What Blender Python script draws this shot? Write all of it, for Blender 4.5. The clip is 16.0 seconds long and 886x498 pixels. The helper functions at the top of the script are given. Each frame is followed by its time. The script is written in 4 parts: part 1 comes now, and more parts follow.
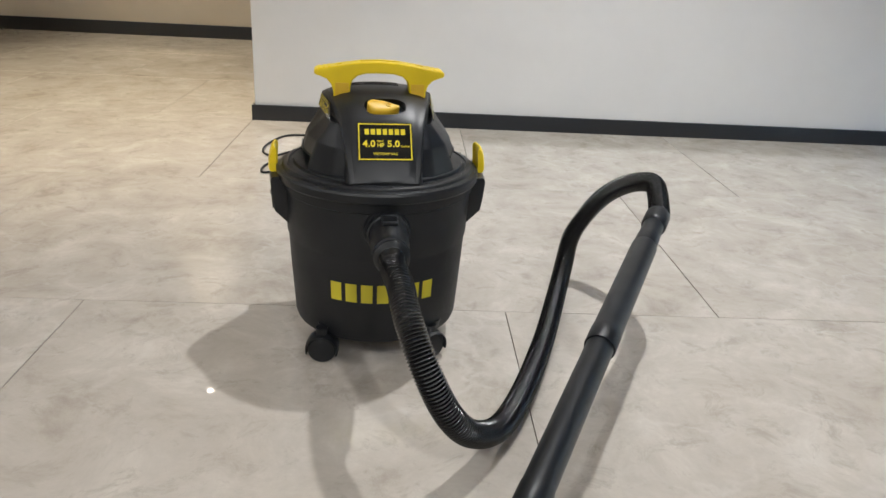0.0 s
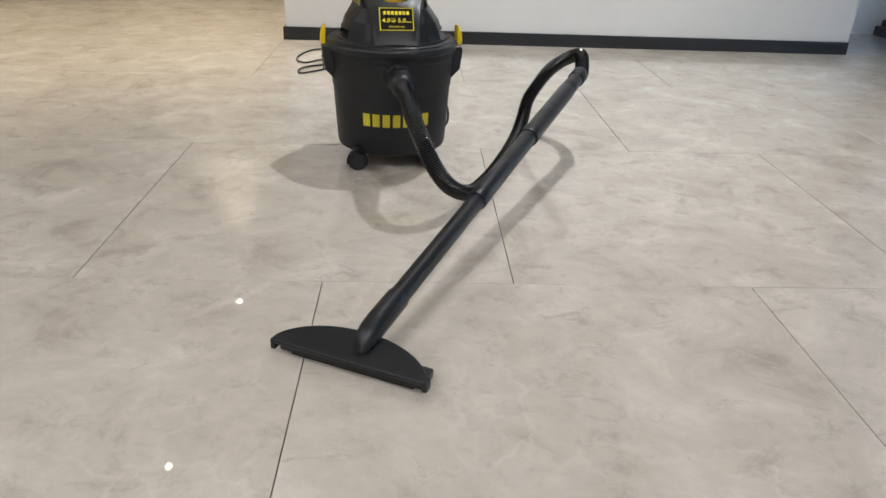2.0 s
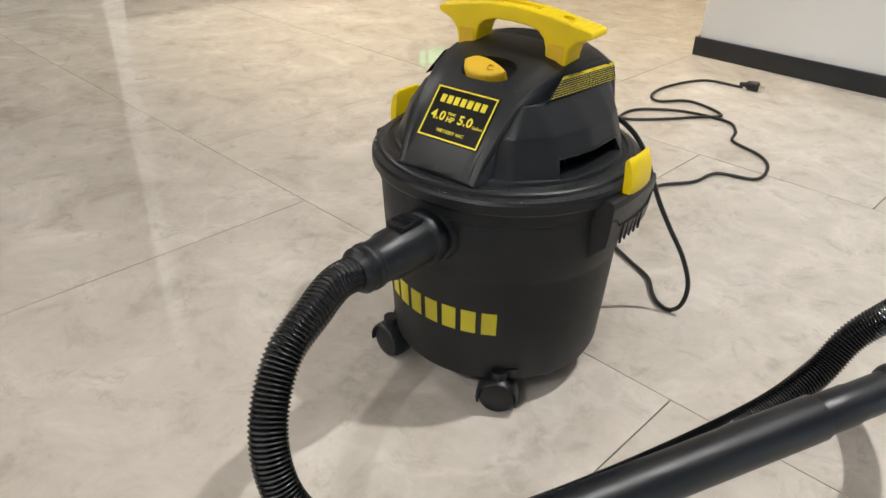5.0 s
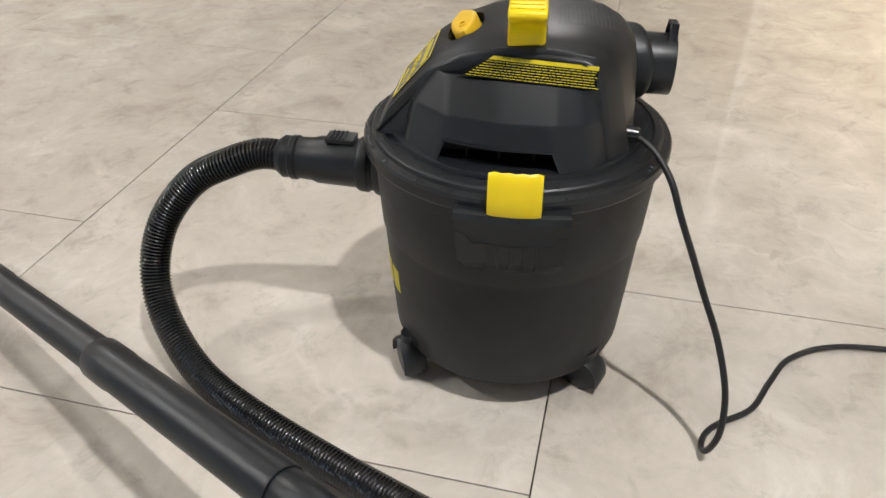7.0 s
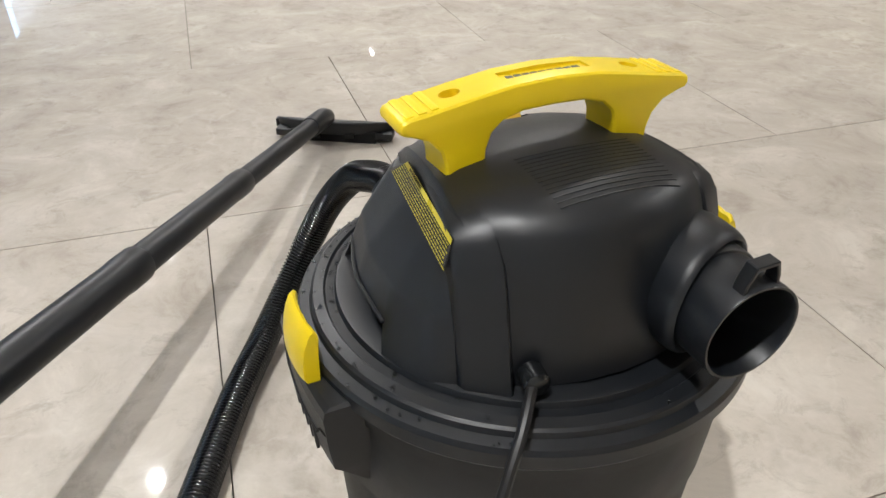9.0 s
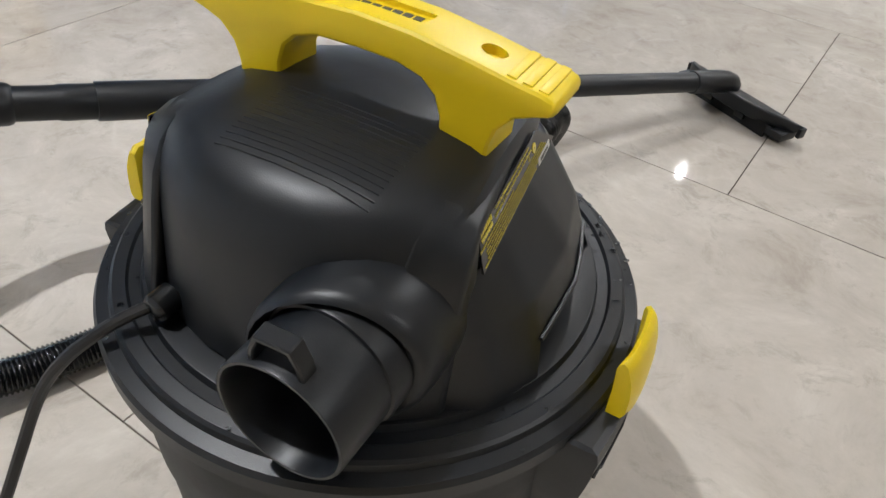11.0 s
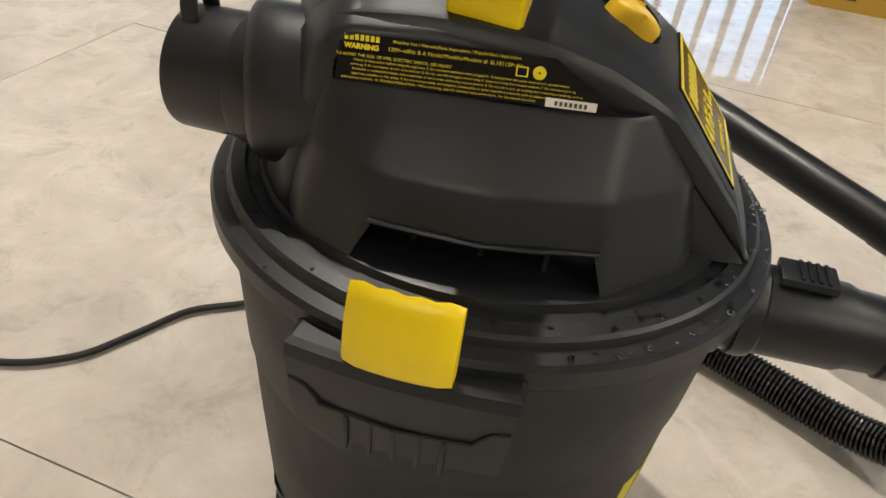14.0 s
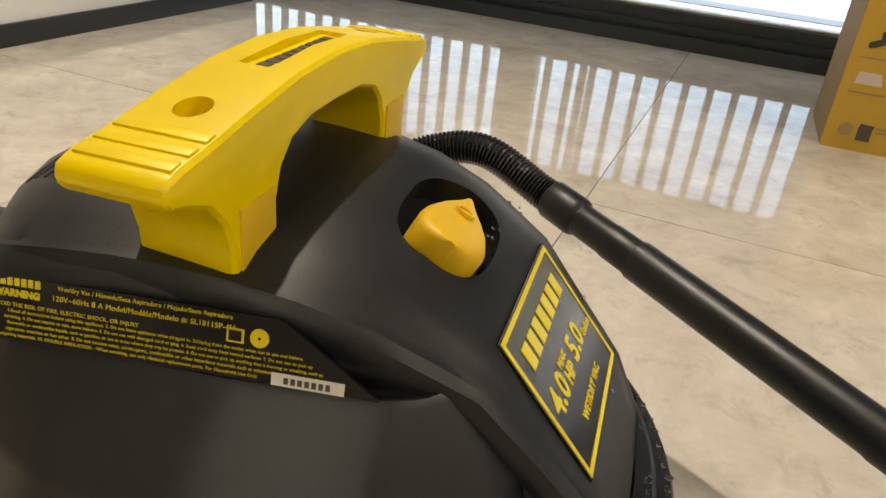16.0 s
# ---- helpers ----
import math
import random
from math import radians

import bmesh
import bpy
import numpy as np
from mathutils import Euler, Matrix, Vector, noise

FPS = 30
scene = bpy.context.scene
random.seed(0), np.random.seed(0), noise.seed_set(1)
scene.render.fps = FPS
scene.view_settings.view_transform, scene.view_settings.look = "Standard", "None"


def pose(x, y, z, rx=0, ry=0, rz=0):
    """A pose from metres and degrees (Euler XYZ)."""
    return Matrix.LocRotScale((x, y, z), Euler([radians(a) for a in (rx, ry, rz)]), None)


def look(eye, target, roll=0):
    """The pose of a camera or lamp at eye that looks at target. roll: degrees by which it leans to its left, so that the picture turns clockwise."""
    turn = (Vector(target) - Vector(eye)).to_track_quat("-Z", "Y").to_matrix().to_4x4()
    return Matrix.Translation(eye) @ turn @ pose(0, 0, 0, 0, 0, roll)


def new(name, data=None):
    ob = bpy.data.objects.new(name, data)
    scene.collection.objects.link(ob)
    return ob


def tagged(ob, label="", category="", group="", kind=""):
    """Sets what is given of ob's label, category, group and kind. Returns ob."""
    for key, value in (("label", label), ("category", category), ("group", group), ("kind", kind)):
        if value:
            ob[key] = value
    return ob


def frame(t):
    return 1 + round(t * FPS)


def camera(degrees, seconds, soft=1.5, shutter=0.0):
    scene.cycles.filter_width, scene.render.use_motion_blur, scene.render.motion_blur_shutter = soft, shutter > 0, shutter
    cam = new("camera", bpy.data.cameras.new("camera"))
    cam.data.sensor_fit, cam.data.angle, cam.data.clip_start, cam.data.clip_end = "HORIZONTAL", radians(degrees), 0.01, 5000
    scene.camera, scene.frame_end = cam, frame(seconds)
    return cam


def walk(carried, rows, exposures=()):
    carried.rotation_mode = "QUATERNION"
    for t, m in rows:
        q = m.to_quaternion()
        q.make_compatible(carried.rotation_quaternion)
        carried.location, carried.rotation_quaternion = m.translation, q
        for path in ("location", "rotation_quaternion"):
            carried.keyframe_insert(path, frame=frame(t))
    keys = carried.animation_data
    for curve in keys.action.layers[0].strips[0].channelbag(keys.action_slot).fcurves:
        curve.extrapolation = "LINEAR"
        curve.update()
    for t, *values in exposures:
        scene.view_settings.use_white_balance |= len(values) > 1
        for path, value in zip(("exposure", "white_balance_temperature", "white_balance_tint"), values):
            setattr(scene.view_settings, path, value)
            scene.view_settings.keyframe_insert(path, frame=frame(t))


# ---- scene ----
cam = camera(62.2, 16.0)
PATH = [
    (0, (0.201, -1.27, 0.647), (0.305, 0.579, -0.11), 3.1),
    (0.5, (0.224, -1.486, 0.662), (0.26, 0.383, -0.05), 2.9),
    (1, (0.175, -1.701, 0.647), (0.241, 0.141, -0.127), 2.4),
    (1.5, (0.166, -1.901, 0.644), (0.275, -0.102, -0.224), 2.2),
    (2, (0.209, -1.985, 0.649), (0.296, -0.189, -0.227), 2.1),
    (2.5, (0.268, -1.953, 0.679), (0.281, -0.135, -0.156), 2.4),
    (3, (0.322, -1.75, 0.686), (0.192, 0.076, -0.12), 3.4),
    (3.5, (0.423, -1.447, 0.684), (0.005, 0.329, -0.134), 3.8),
    (4, (0.583, -1.162, 0.647), (-0.194, 0.47, -0.209), 3.1),
    (4.5, (0.651, -0.916, 0.642), (-0.311, 0.56, -0.305), 2.7),
    (5, (0.689, -0.744, 0.656), (-0.502, 0.502, -0.358), 1.4),
    (5.2, (0.732, -0.681, 0.65), (-0.57, 0.436, -0.38), 0.4),
    (7.3, (0.8904, 0.1105, 0.6719), (-0.6034, -0.5039, -0.5069), -0.21),
    (7.5, (0.8189, 0.1482, 0.678), (-0.6134, -0.5867, -0.5079), 0),
    (8, (0.5936, 0.2538, 0.6397), (-0.6727, -0.8138, -0.4799), 0.1),
    (8.5, (0.4457, 0.3233, 0.6292), (-0.4291, -1.1318, -0.4283), -1.94),
    (9, (0.3479, 0.3422, 0.628), (-0.1685, -1.2593, -0.4519), 0.12),
    (9.5, (0.2031, 0.3204, 0.6101), (-0.0692, -1.2166, -0.6395), 2.39),
    (9.7, (0.1616, 0.3142, 0.6127), (-0.0042, -1.2254, -0.6435), 3.09),
    (11.8, (-0.221, 0.089, 0.6205), (1.2305, -0.5945, -0.571), 4.2),
    (12, (-0.257, 0.054, 0.6295), (1.327, -0.3955, -0.505), 4.05),
    (12.5, (-0.271, -0.0215, 0.6305), (1.373, -0.0695, -0.5065), 7.05),
    (13, (-0.2455, -0.0765, 0.5525), (1.28, 0.1135, -0.727), 6.75),
    (13.5, (-0.2385, -0.121, 0.5565), (1.2745, 0.2735, -0.691), 5.35),
    (14, (-0.2335, -0.16, 0.534), (1.3065, 0.294, -0.6585), 7.5),
    (14.5, (-0.249, -0.1865, 0.5495), (1.4615, 0.1965, -0.413), 6.95),
    (15, (-0.2265, -0.196, 0.55), (1.5345, 0.1915, -0.3145), 6.85),
    (15.5, (-0.141, -0.209, 0.5385), (1.6115, 0.2685, -0.2995), 6.1),
    (16, (-0.078, -0.2165, 0.5395), (1.5745, 0.414, -0.395), 6.1),
]
walk(cam, [(t, look(eye, target, roll)) for t, eye, target, roll in PATH],
     [(0, 1.78, 6000, 10), (3, 1.8, 6000, 10), (5.2, 1.93, 6200, 10), (7.3, 2.05, 6150, 10), (9.0, 2.03, 6100, 10), (9.7, 2.12, 6100, 10), (11.8, 1.7, 5800, 10), (12.1, 1.7, 6200, 10), (12.5, 1.6, 7500, 10), (13, 1.95, 8400, 10), (14, 1.95, 6800, 10), (14.5, 1.95, 6200, 10), (15, 1.85, 6900, 10), (15.5, 1.8, 7300, 10), (16, 1.75, 7800, 10)])

# ---- world and light ----
world = bpy.data.worlds.new("sky")
scene.world = world
world.use_nodes = True
wn, wl = world.node_tree.nodes, world.node_tree.links
sky = wn.new("ShaderNodeTexSky")
sky.sky_type, sky.sun_disc = "NISHITA", False
sky.sun_elevation, sky.sun_rotation = radians(46), radians(-15)
wn["Background"].inputs[1].default_value = 0.15
wl.new(sky.outputs[0], wn["Background"].inputs[0])
sun = new("sun", bpy.data.lights.new("sun", "SUN"))
sun.data.energy, sun.data.angle, sun.data.color = 3.0, radians(0.5), (1, 0.96, 0.9)
sun.matrix_world = look((2, 9, 10), (4.5, 0, 0))

CEILING = 2.7
WARM, WHITE = (1.0, 0.82, 0.58), (1.0, 0.955, 0.89)
LAMPS = [  # ceiling spotlights: x, y, watts, cone in degrees, size, colour
    (0.92, 0.60, 64, 84, 0.035, WHITE),
    (-1.31, 1.65, 95, 74, 0.016, WARM),
    (-1.31, 3.76, 65, 46, 0.014, WARM),
    (-3.36, 3.75, 50, 50, 0.014, WARM),
    (1.02, -2.75, 45, 150, 0.018, WHITE),
    (-1.32, -2.81, 42, 150, 0.010, WHITE),
    (0.95, -5.20, 75, 150, 0.018, WHITE),
    (-1.80, -6.25, 85, 150, 0.018, WHITE),
    (-1.85, -9.80, 60, 150, 0.018, WHITE),
    (-3.44, -0.50, 62, 150, 0.010, WHITE),
    (-3.73, -7.88, 110, 150, 0.012, WHITE),
]


# ---- helpers ----
def nodes_of(name, colour, rough=0.5, metal=0.0):
    m = bpy.data.materials.new(name)
    m.use_nodes = True
    b = m.node_tree.nodes["Principled BSDF"]
    b.inputs["Base Color"].default_value = (*colour, 1)
    b.inputs["Roughness"].default_value = rough
    b.inputs["Metallic"].default_value = metal
    return m, m.node_tree.nodes, m.node_tree.links, b


def ramp(n, l, fac, stops):
    r = n.new("ShaderNodeValToRGB")
    while len(r.color_ramp.elements) < len(stops):
        r.color_ramp.elements.new(0.5)
    for e, (p, c) in zip(r.color_ramp.elements, stops):
        e.position, e.color = p, (*c, 1)
    l.new(fac, r.inputs[0])
    return r.outputs[0]


def noise_tex(n, l, scale, detail=4, vec=None, rough=0.5, distort=0.0):
    t = n.new("ShaderNodeTexNoise")
    t.inputs["Scale"].default_value, t.inputs["Detail"].default_value = scale, detail
    t.inputs["Roughness"].default_value, t.inputs["Distortion"].default_value = rough, distort
    if vec:
        l.new(vec, t.inputs["Vector"])
    return t.outputs["Fac"]


def bumped(n, l, b, fac, strength, distance=0.001):
    u = n.new("ShaderNodeBump")
    u.inputs["Strength"].default_value, u.inputs["Distance"].default_value = strength, distance
    l.new(fac, u.inputs["Height"])
    l.new(u.outputs[0], b.inputs["Normal"])


def plastic(name, colour, rough, grain=0.25, spread=0.12):
    """Moulded plastic: fine grain in the relief, faint smudges in the gloss."""
    m, n, l, b = nodes_of(name, colour, rough)
    co = n.new("ShaderNodeTexCoord").outputs["Object"]
    bumped(n, l, b, noise_tex(n, l, 1400, 2, co), grain, 0.0003)
    if sum(colour) < 0.1:
        b.inputs["Specular IOR Level"].default_value = 0.46
    smear = noise_tex(n, l, 22, 5, co, 0.6)
    mr = n.new("ShaderNodeMapRange")
    mr.inputs[3].default_value, mr.inputs[4].default_value = rough - spread, rough + spread
    l.new(smear, mr.inputs[0])
    l.new(mr.outputs[0], b.inputs["Roughness"])
    dark = tuple(c * 0.8 for c in colour)
    l.new(ramp(n, l, noise_tex(n, l, 9, 3, co), [(0.3, dark), (0.7, colour)]), b.inputs["Base Color"])
    return m


def paint(name, colour, rough=0.6, scale=3.0):
    m, n, l, b = nodes_of(name, colour, rough)
    co = n.new("ShaderNodeTexCoord").outputs["Object"]
    l.new(ramp(n, l, noise_tex(n, l, scale, 6, co, 0.65), [(0.25, tuple(c * 0.93 for c in colour)), (0.75, colour)]), b.inputs["Base Color"])
    bumped(n, l, b, noise_tex(n, l, 180, 3, co), 0.12, 0.0006)
    return m


def emitting(name, colour, strength):
    m, n, l, b = nodes_of(name, (0, 0, 0), 0.5)
    b.inputs["Emission Color"].default_value = (*colour, 1)
    b.inputs["Emission Strength"].default_value = strength
    return m


# ---- materials ----
def marble():
    m, n, l, b = nodes_of("polished_marble_tile", (0.5, 0.46, 0.4), 0.07)
    b.inputs["IOR"].default_value = 1.62
    tc = n.new("ShaderNodeTexCoord")
    oi = n.new("ShaderNodeObjectInfo")
    off = n.new("ShaderNodeVectorMath")
    off.operation = "MULTIPLY_ADD"
    off.inputs[1].default_value = (1, 1, 1)
    l.new(tc.outputs["Object"], off.inputs[0])
    sc = n.new("ShaderNodeVectorMath")
    sc.operation = "SCALE"
    sc.inputs[0].default_value = (37, 23, 11)
    l.new(oi.outputs["Random"], sc.inputs["Scale"])
    l.new(sc.outputs[0], off.inputs[2])
    v = off.outputs[0]
    cloud = ramp(n, l, noise_tex(n, l, 6.5, 10, v, 0.70, 0.45), [(0.30, (0.385, 0.342, 0.290)), (0.43, (0.485, 0.442, 0.384)), (0.55, (0.535, 0.492, 0.432)), (0.68, (0.62, 0.578, 0.515))])
    # broken veins, light and dark
    vein = n.new("ShaderNodeTexVoronoi")
    vein.feature = "DISTANCE_TO_EDGE"
    vein.inputs["Scale"].default_value = 9.0
    warp = n.new("ShaderNodeMixRGB")
    warp.inputs[0].default_value = 0.22
    nz = n.new("ShaderNodeTexNoise")
    nz.inputs["Scale"].default_value, nz.inputs["Detail"].default_value = 7, 6
    l.new(v, nz.inputs["Vector"])
    l.new(v, warp.inputs[1])
    l.new(nz.outputs["Color"], warp.inputs[2])
    l.new(warp.outputs[0], vein.inputs["Vector"])
    vm = ramp(n, l, vein.outputs["Distance"], [(0.0, (0.30, 0.30, 0.30)), (0.07, (0, 0, 0))])
    gate = ramp(n, l, noise_tex(n, l, 3.2, 4, v), [(0.48, (0, 0, 0)), (0.62, (1, 1, 1))])
    mul = n.new("ShaderNodeMixRGB")
    mul.blend_type, mul.inputs[0].default_value = "MULTIPLY", 1
    l.new(vm, mul.inputs[1])
    l.new(gate, mul.inputs[2])
    mix = n.new("ShaderNodeMixRGB")
    l.new(mul.outputs[0], mix.inputs[0])
    l.new(cloud, mix.inputs[1])
    mix.inputs[2].default_value = (0.66, 0.63, 0.58, 1)
    spots = ramp(n, l, noise_tex(n, l, 17, 9, v, 0.74, 0.6), [(0.54, (0, 0, 0)), (0.67, (0.62, 0.62, 0.62))])
    mix2 = n.new("ShaderNodeMixRGB")
    l.new(spots, mix2.inputs[0])
    l.new(mix.outputs[0], mix2.inputs[1])
    mix2.inputs[2].default_value = (0.36, 0.32, 0.27, 1)
    l.new(mix2.outputs[0], b.inputs["Base Color"])
    rr = n.new("ShaderNodeMapRange")
    rr.inputs[3].default_value, rr.inputs[4].default_value = 0.008, 0.04
    l.new(noise_tex(n, l, 6, 4, v), rr.inputs[0])
    l.new(rr.outputs[0], b.inputs["Roughness"])
    bumped(n, l, b, noise_tex(n, l, 11, 2, tc.outputs["Object"]), 0.08, 0.002)
    return m


M_TILE = marble()
M_GROUT = paint("dark_grout", (0.17, 0.145, 0.12), 0.9, 40)
M_WHITE = paint("white_wall_paint", (0.80, 0.80, 0.79), 0.55)
M_TAN = paint("warm_wall_paint", (0.72, 0.66, 0.56), 0.6)
M_CEIL = paint("ceiling_paint", (0.78, 0.77, 0.75), 0.8)
M_BASE = paint("black_skirting", (0.018, 0.02, 0.023), 0.35, 20)
M_FRAME = plastic("dark_window_aluminium", (0.022, 0.03, 0.036), 0.35, 0.05)
M_BLACK = plastic("black_plastic", (0.0068, 0.0084, 0.0110), 0.40)
M_DRUM = plastic("textured_drum_plastic", (0.0050, 0.0063, 0.0084), 0.55, 0.45)
M_GLOSSBLACK = plastic("shiny_black_plastic", (0.008, 0.009, 0.010), 0.2, 0.06, 0.06)
M_HOSE = plastic("ribbed_hose_plastic", (0.005, 0.0055, 0.0065), 0.17, 0.03, 0.05)
M_DARK = plastic("matt_black_plastic", (0.004, 0.004, 0.0045), 0.7)
M_YELLOW = plastic("yellow_plastic", (0.93, 0.69, 0.0), 0.38, 0.12, 0.08)
M_SWITCH = plastic("amber_yellow_plastic", (0.80, 0.50, 0.02), 0.45, 0.05, 0.06)
M_PRINT = plastic("yellow_print", (0.62, 0.53, 0.02), 0.5, 0.05)
M_LABEL = plastic("black_label_film", (0.006, 0.006, 0.007), 0.16, 0.02, 0.05)
M_LABELYELLOW = plastic("yellow_label_ink", (0.80, 0.66, 0.02), 0.3, 0.02)
M_STICKER = plastic("white_sticker", (0.78, 0.76, 0.70), 0.5, 0.02)
M_CORD = plastic("black_cord_rubber", (0.010, 0.010, 0.011), 0.45, 0.1)
M_CARD = paint("yellow_printed_card", (0.52, 0.32, 0.04), 0.5, 12)
M_CARDINK = paint("dark_card_ink", (0.07, 0.06, 0.05), 0.5, 20)
M_CARDPALE = paint("pale_card_ink", (0.55, 0.45, 0.40), 0.5, 20)
M_BROWNCARD = paint("brown_card_edge", (0.30, 0.20, 0.09), 0.7, 12)
M_WHITESTONE = paint("white_terrace_stone", (0.82, 0.82, 0.80), 0.6, 6)
M_BLIND = paint("grey_blind_fabric", (0.22, 0.20, 0.17), 0.8, 30)
# fabric of the assumed blinds, translucent to let some daylight through
M_SHEER = paint("assumed_blind_fabric", (0.22, 0.20, 0.17), 0.8, 30)
_n, _l = M_SHEER.node_tree.nodes, M_SHEER.node_tree.links
_t, _x = _n.new("ShaderNodeBsdfTranslucent"), _n.new("ShaderNodeMixShader")
_t.inputs[0].default_value, _x.inputs[0].default_value = (0.60, 0.68, 0.80, 1), 0.38
_out = next(q for q in _n if q.type == "OUTPUT_MATERIAL")
_l.new(_out.inputs[0].links[0].from_socket, _x.inputs[1])
_l.new(_t.outputs[0], _x.inputs[2])
_l.new(_x.outputs[0], _out.inputs[0])
M_STEEL = plastic("dark_railing_paint", (0.05, 0.055, 0.06), 0.4, 0.05)
M_METAL, _n, _l, _b = nodes_of("bright_metal", (0.7, 0.68, 0.62), 0.25, 1.0)
M_LAMP = emitting("lamp_disc", (1.0, 0.86, 0.66), 12)
M_EXIT = emitting("green_sign_face", (0.10, 0.75, 0.25), 0.5)
M_GLASS, _n, _l, _b = nodes_of("window_glass", (1, 1, 1), 0.0)
_b.inputs["Transmission Weight"].default_value = 1.0
_b.inputs["IOR"].default_value = 1.1
M_WATER, _n, _l, _b = nodes_of("water_drop", (0.9, 0.95, 1.0), 0.02)
_b.inputs["Transmission Weight"].default_value = 1.0
_b.inputs["IOR"].default_value = 1.33


# ---- mesh helpers ----
def finish(bm, sharp=35):
    bmesh.ops.recalc_face_normals(bm, faces=bm.faces)
    for f in bm.faces:
        f.smooth = True
    for e in bm.edges:
        if len(e.link_faces) == 2 and e.calc_face_angle(0) > radians(sharp):
            e.smooth = False
    return bm


def part(name, bm, material, parent=None, label="", at=None, sharp=35):
    finish(bm, sharp)
    me = bpy.data.meshes.new(name)
    bm.to_mesh(me)
    bm.free()
    me.materials.append(material)
    ob = new(name, me)
    if parent:
        ob.parent = parent
    if at is not None:
        ob.matrix_basis = at
    if label:
        ob["label"] = label
    return ob


def moulded(ob, smooth=70):
    """Flat faces stay flat and their rounded edges turn softly."""
    ob.data.set_sharp_from_angle(angle=radians(smooth))
    mod = ob.modifiers.new("weighted", "WEIGHTED_NORMAL")
    mod.mode, mod.weight, mod.keep_sharp = "FACE_AREA", 50, True
    return ob


def thing(name, m, label, category, group="", kind=""):
    e = new(name)
    e.empty_display_size = 0.05
    e.matrix_basis = m
    return tagged(e, label, category, group, kind)


def box(x0, x1, y0, y1, z0, z1, bevel=0.0, seg=2):
    bm = bmesh.new()
    bmesh.ops.create_cube(bm, size=1, matrix=Matrix.Translation(((x0 + x1) / 2, (y0 + y1) / 2, (z0 + z1) / 2)) @ Matrix.Diagonal((x1 - x0, y1 - y0, z1 - z0, 1)))
    if bevel:
        bmesh.ops.bevel(bm, geom=bm.edges[:], offset=bevel, segments=seg, affect="EDGES", profile=0.6)
    return bm


def rings(loops, cap0=True, cap1=True, closed=True):
    """Faces between loops of points."""
    bm = bmesh.new()
    rows = [[bm.verts.new(p) for p in loop] for loop in loops]
    n = len(rows[0])
    for a, b in zip(rows, rows[1:]):
        for i in range(n if closed else n - 1):
            bm.faces.new((a[i], a[(i + 1) % n], b[(i + 1) % n], b[i]))
    if cap0:
        bm.faces.new(rows[0][::-1])
    if cap1:
        bm.faces.new(rows[-1])
    return bm


def lathe(profile, seg=96, cap0=True, cap1=True, a0=0.0):
    """A turned body about z from (radius, z) pairs."""
    return rings([[(r * math.cos(a0 + 2 * math.pi * i / seg), r * math.sin(a0 + 2 * math.pi * i / seg), z) for i in range(seg)] for r, z in profile], cap0, cap1)


def prism(outline, y0, y1, bevel=0.0, seg=2, axis="y"):
    """An outline in x and z, given depth along y (or in x, y along z)."""
    if axis == "y":
        bm = rings([[(x, y0, z) for x, z in outline], [(x, y1, z) for x, z in outline]])
    else:
        bm = rings([[(x, y, y0) for x, y in outline], [(x, y, y1) for x, y in outline]])
    bmesh.ops.recalc_face_normals(bm, faces=bm.faces)
    if bevel:
        ed = [e for e in bm.edges if e.calc_face_angle(0) > 0.6]
        bmesh.ops.bevel(bm, geom=ed, offset=bevel, segments=seg, affect="EDGES", profile=0.6)
    return bm


def smooth_path(pts, n):
    pts = [Vector(p) for p in pts]
    q = [2 * pts[0] - pts[1], *pts, 2 * pts[-1] - pts[-2]]
    out = []
    for k in range(n):
        t = (len(pts) - 1) * k / (n - 1)
        i = min(int(t), len(pts) - 2)
        s = t - i
        p0, p1, p2, p3 = q[i:i + 4]
        out.append(0.5 * (2 * p1 + (p2 - p0) * s + (2 * p0 - 5 * p1 + 4 * p2 - p3) * s * s + (3 * p1 - p0 - 3 * p2 + p3) * s ** 3))
    # even spacing
    d = [0.0]
    for a, b in zip(out, out[1:]):
        d.append(d[-1] + (b - a).length)
    even, j = [], 0
    for k in range(n):
        want = d[-1] * k / (n - 1)
        while j < n - 2 and d[j + 1] < want:
            j += 1
        f = (want - d[j]) / max(d[j + 1] - d[j], 1e-9)
        even.append(out[j].lerp(out[j + 1], min(max(f, 0), 1)))
    return even


def tube(path, radii, seg=12, caps=True):
    """A round tube along a path, with a radius for each point."""
    loops = []
    up = Vector((0, 0, 1))
    side = None
    for i, p in enumerate(path):
        t = (path[min(i + 1, len(path) - 1)] - path[max(i - 1, 0)]).normalized()
        if side is None:
            side = t.cross(up if abs(t.z) < 0.9 else Vector((1, 0, 0))).normalized()
        side = (side - t * side.dot(t)).normalized()
        other = t.cross(side)
        r = radii[i] if hasattr(radii, "__len__") else radii
        loops.append([p + r * (math.cos(2 * math.pi * k / seg) * side + math.sin(2 * math.pi * k / seg) * other) for k in range(seg)])
    return rings(loops, caps, caps)


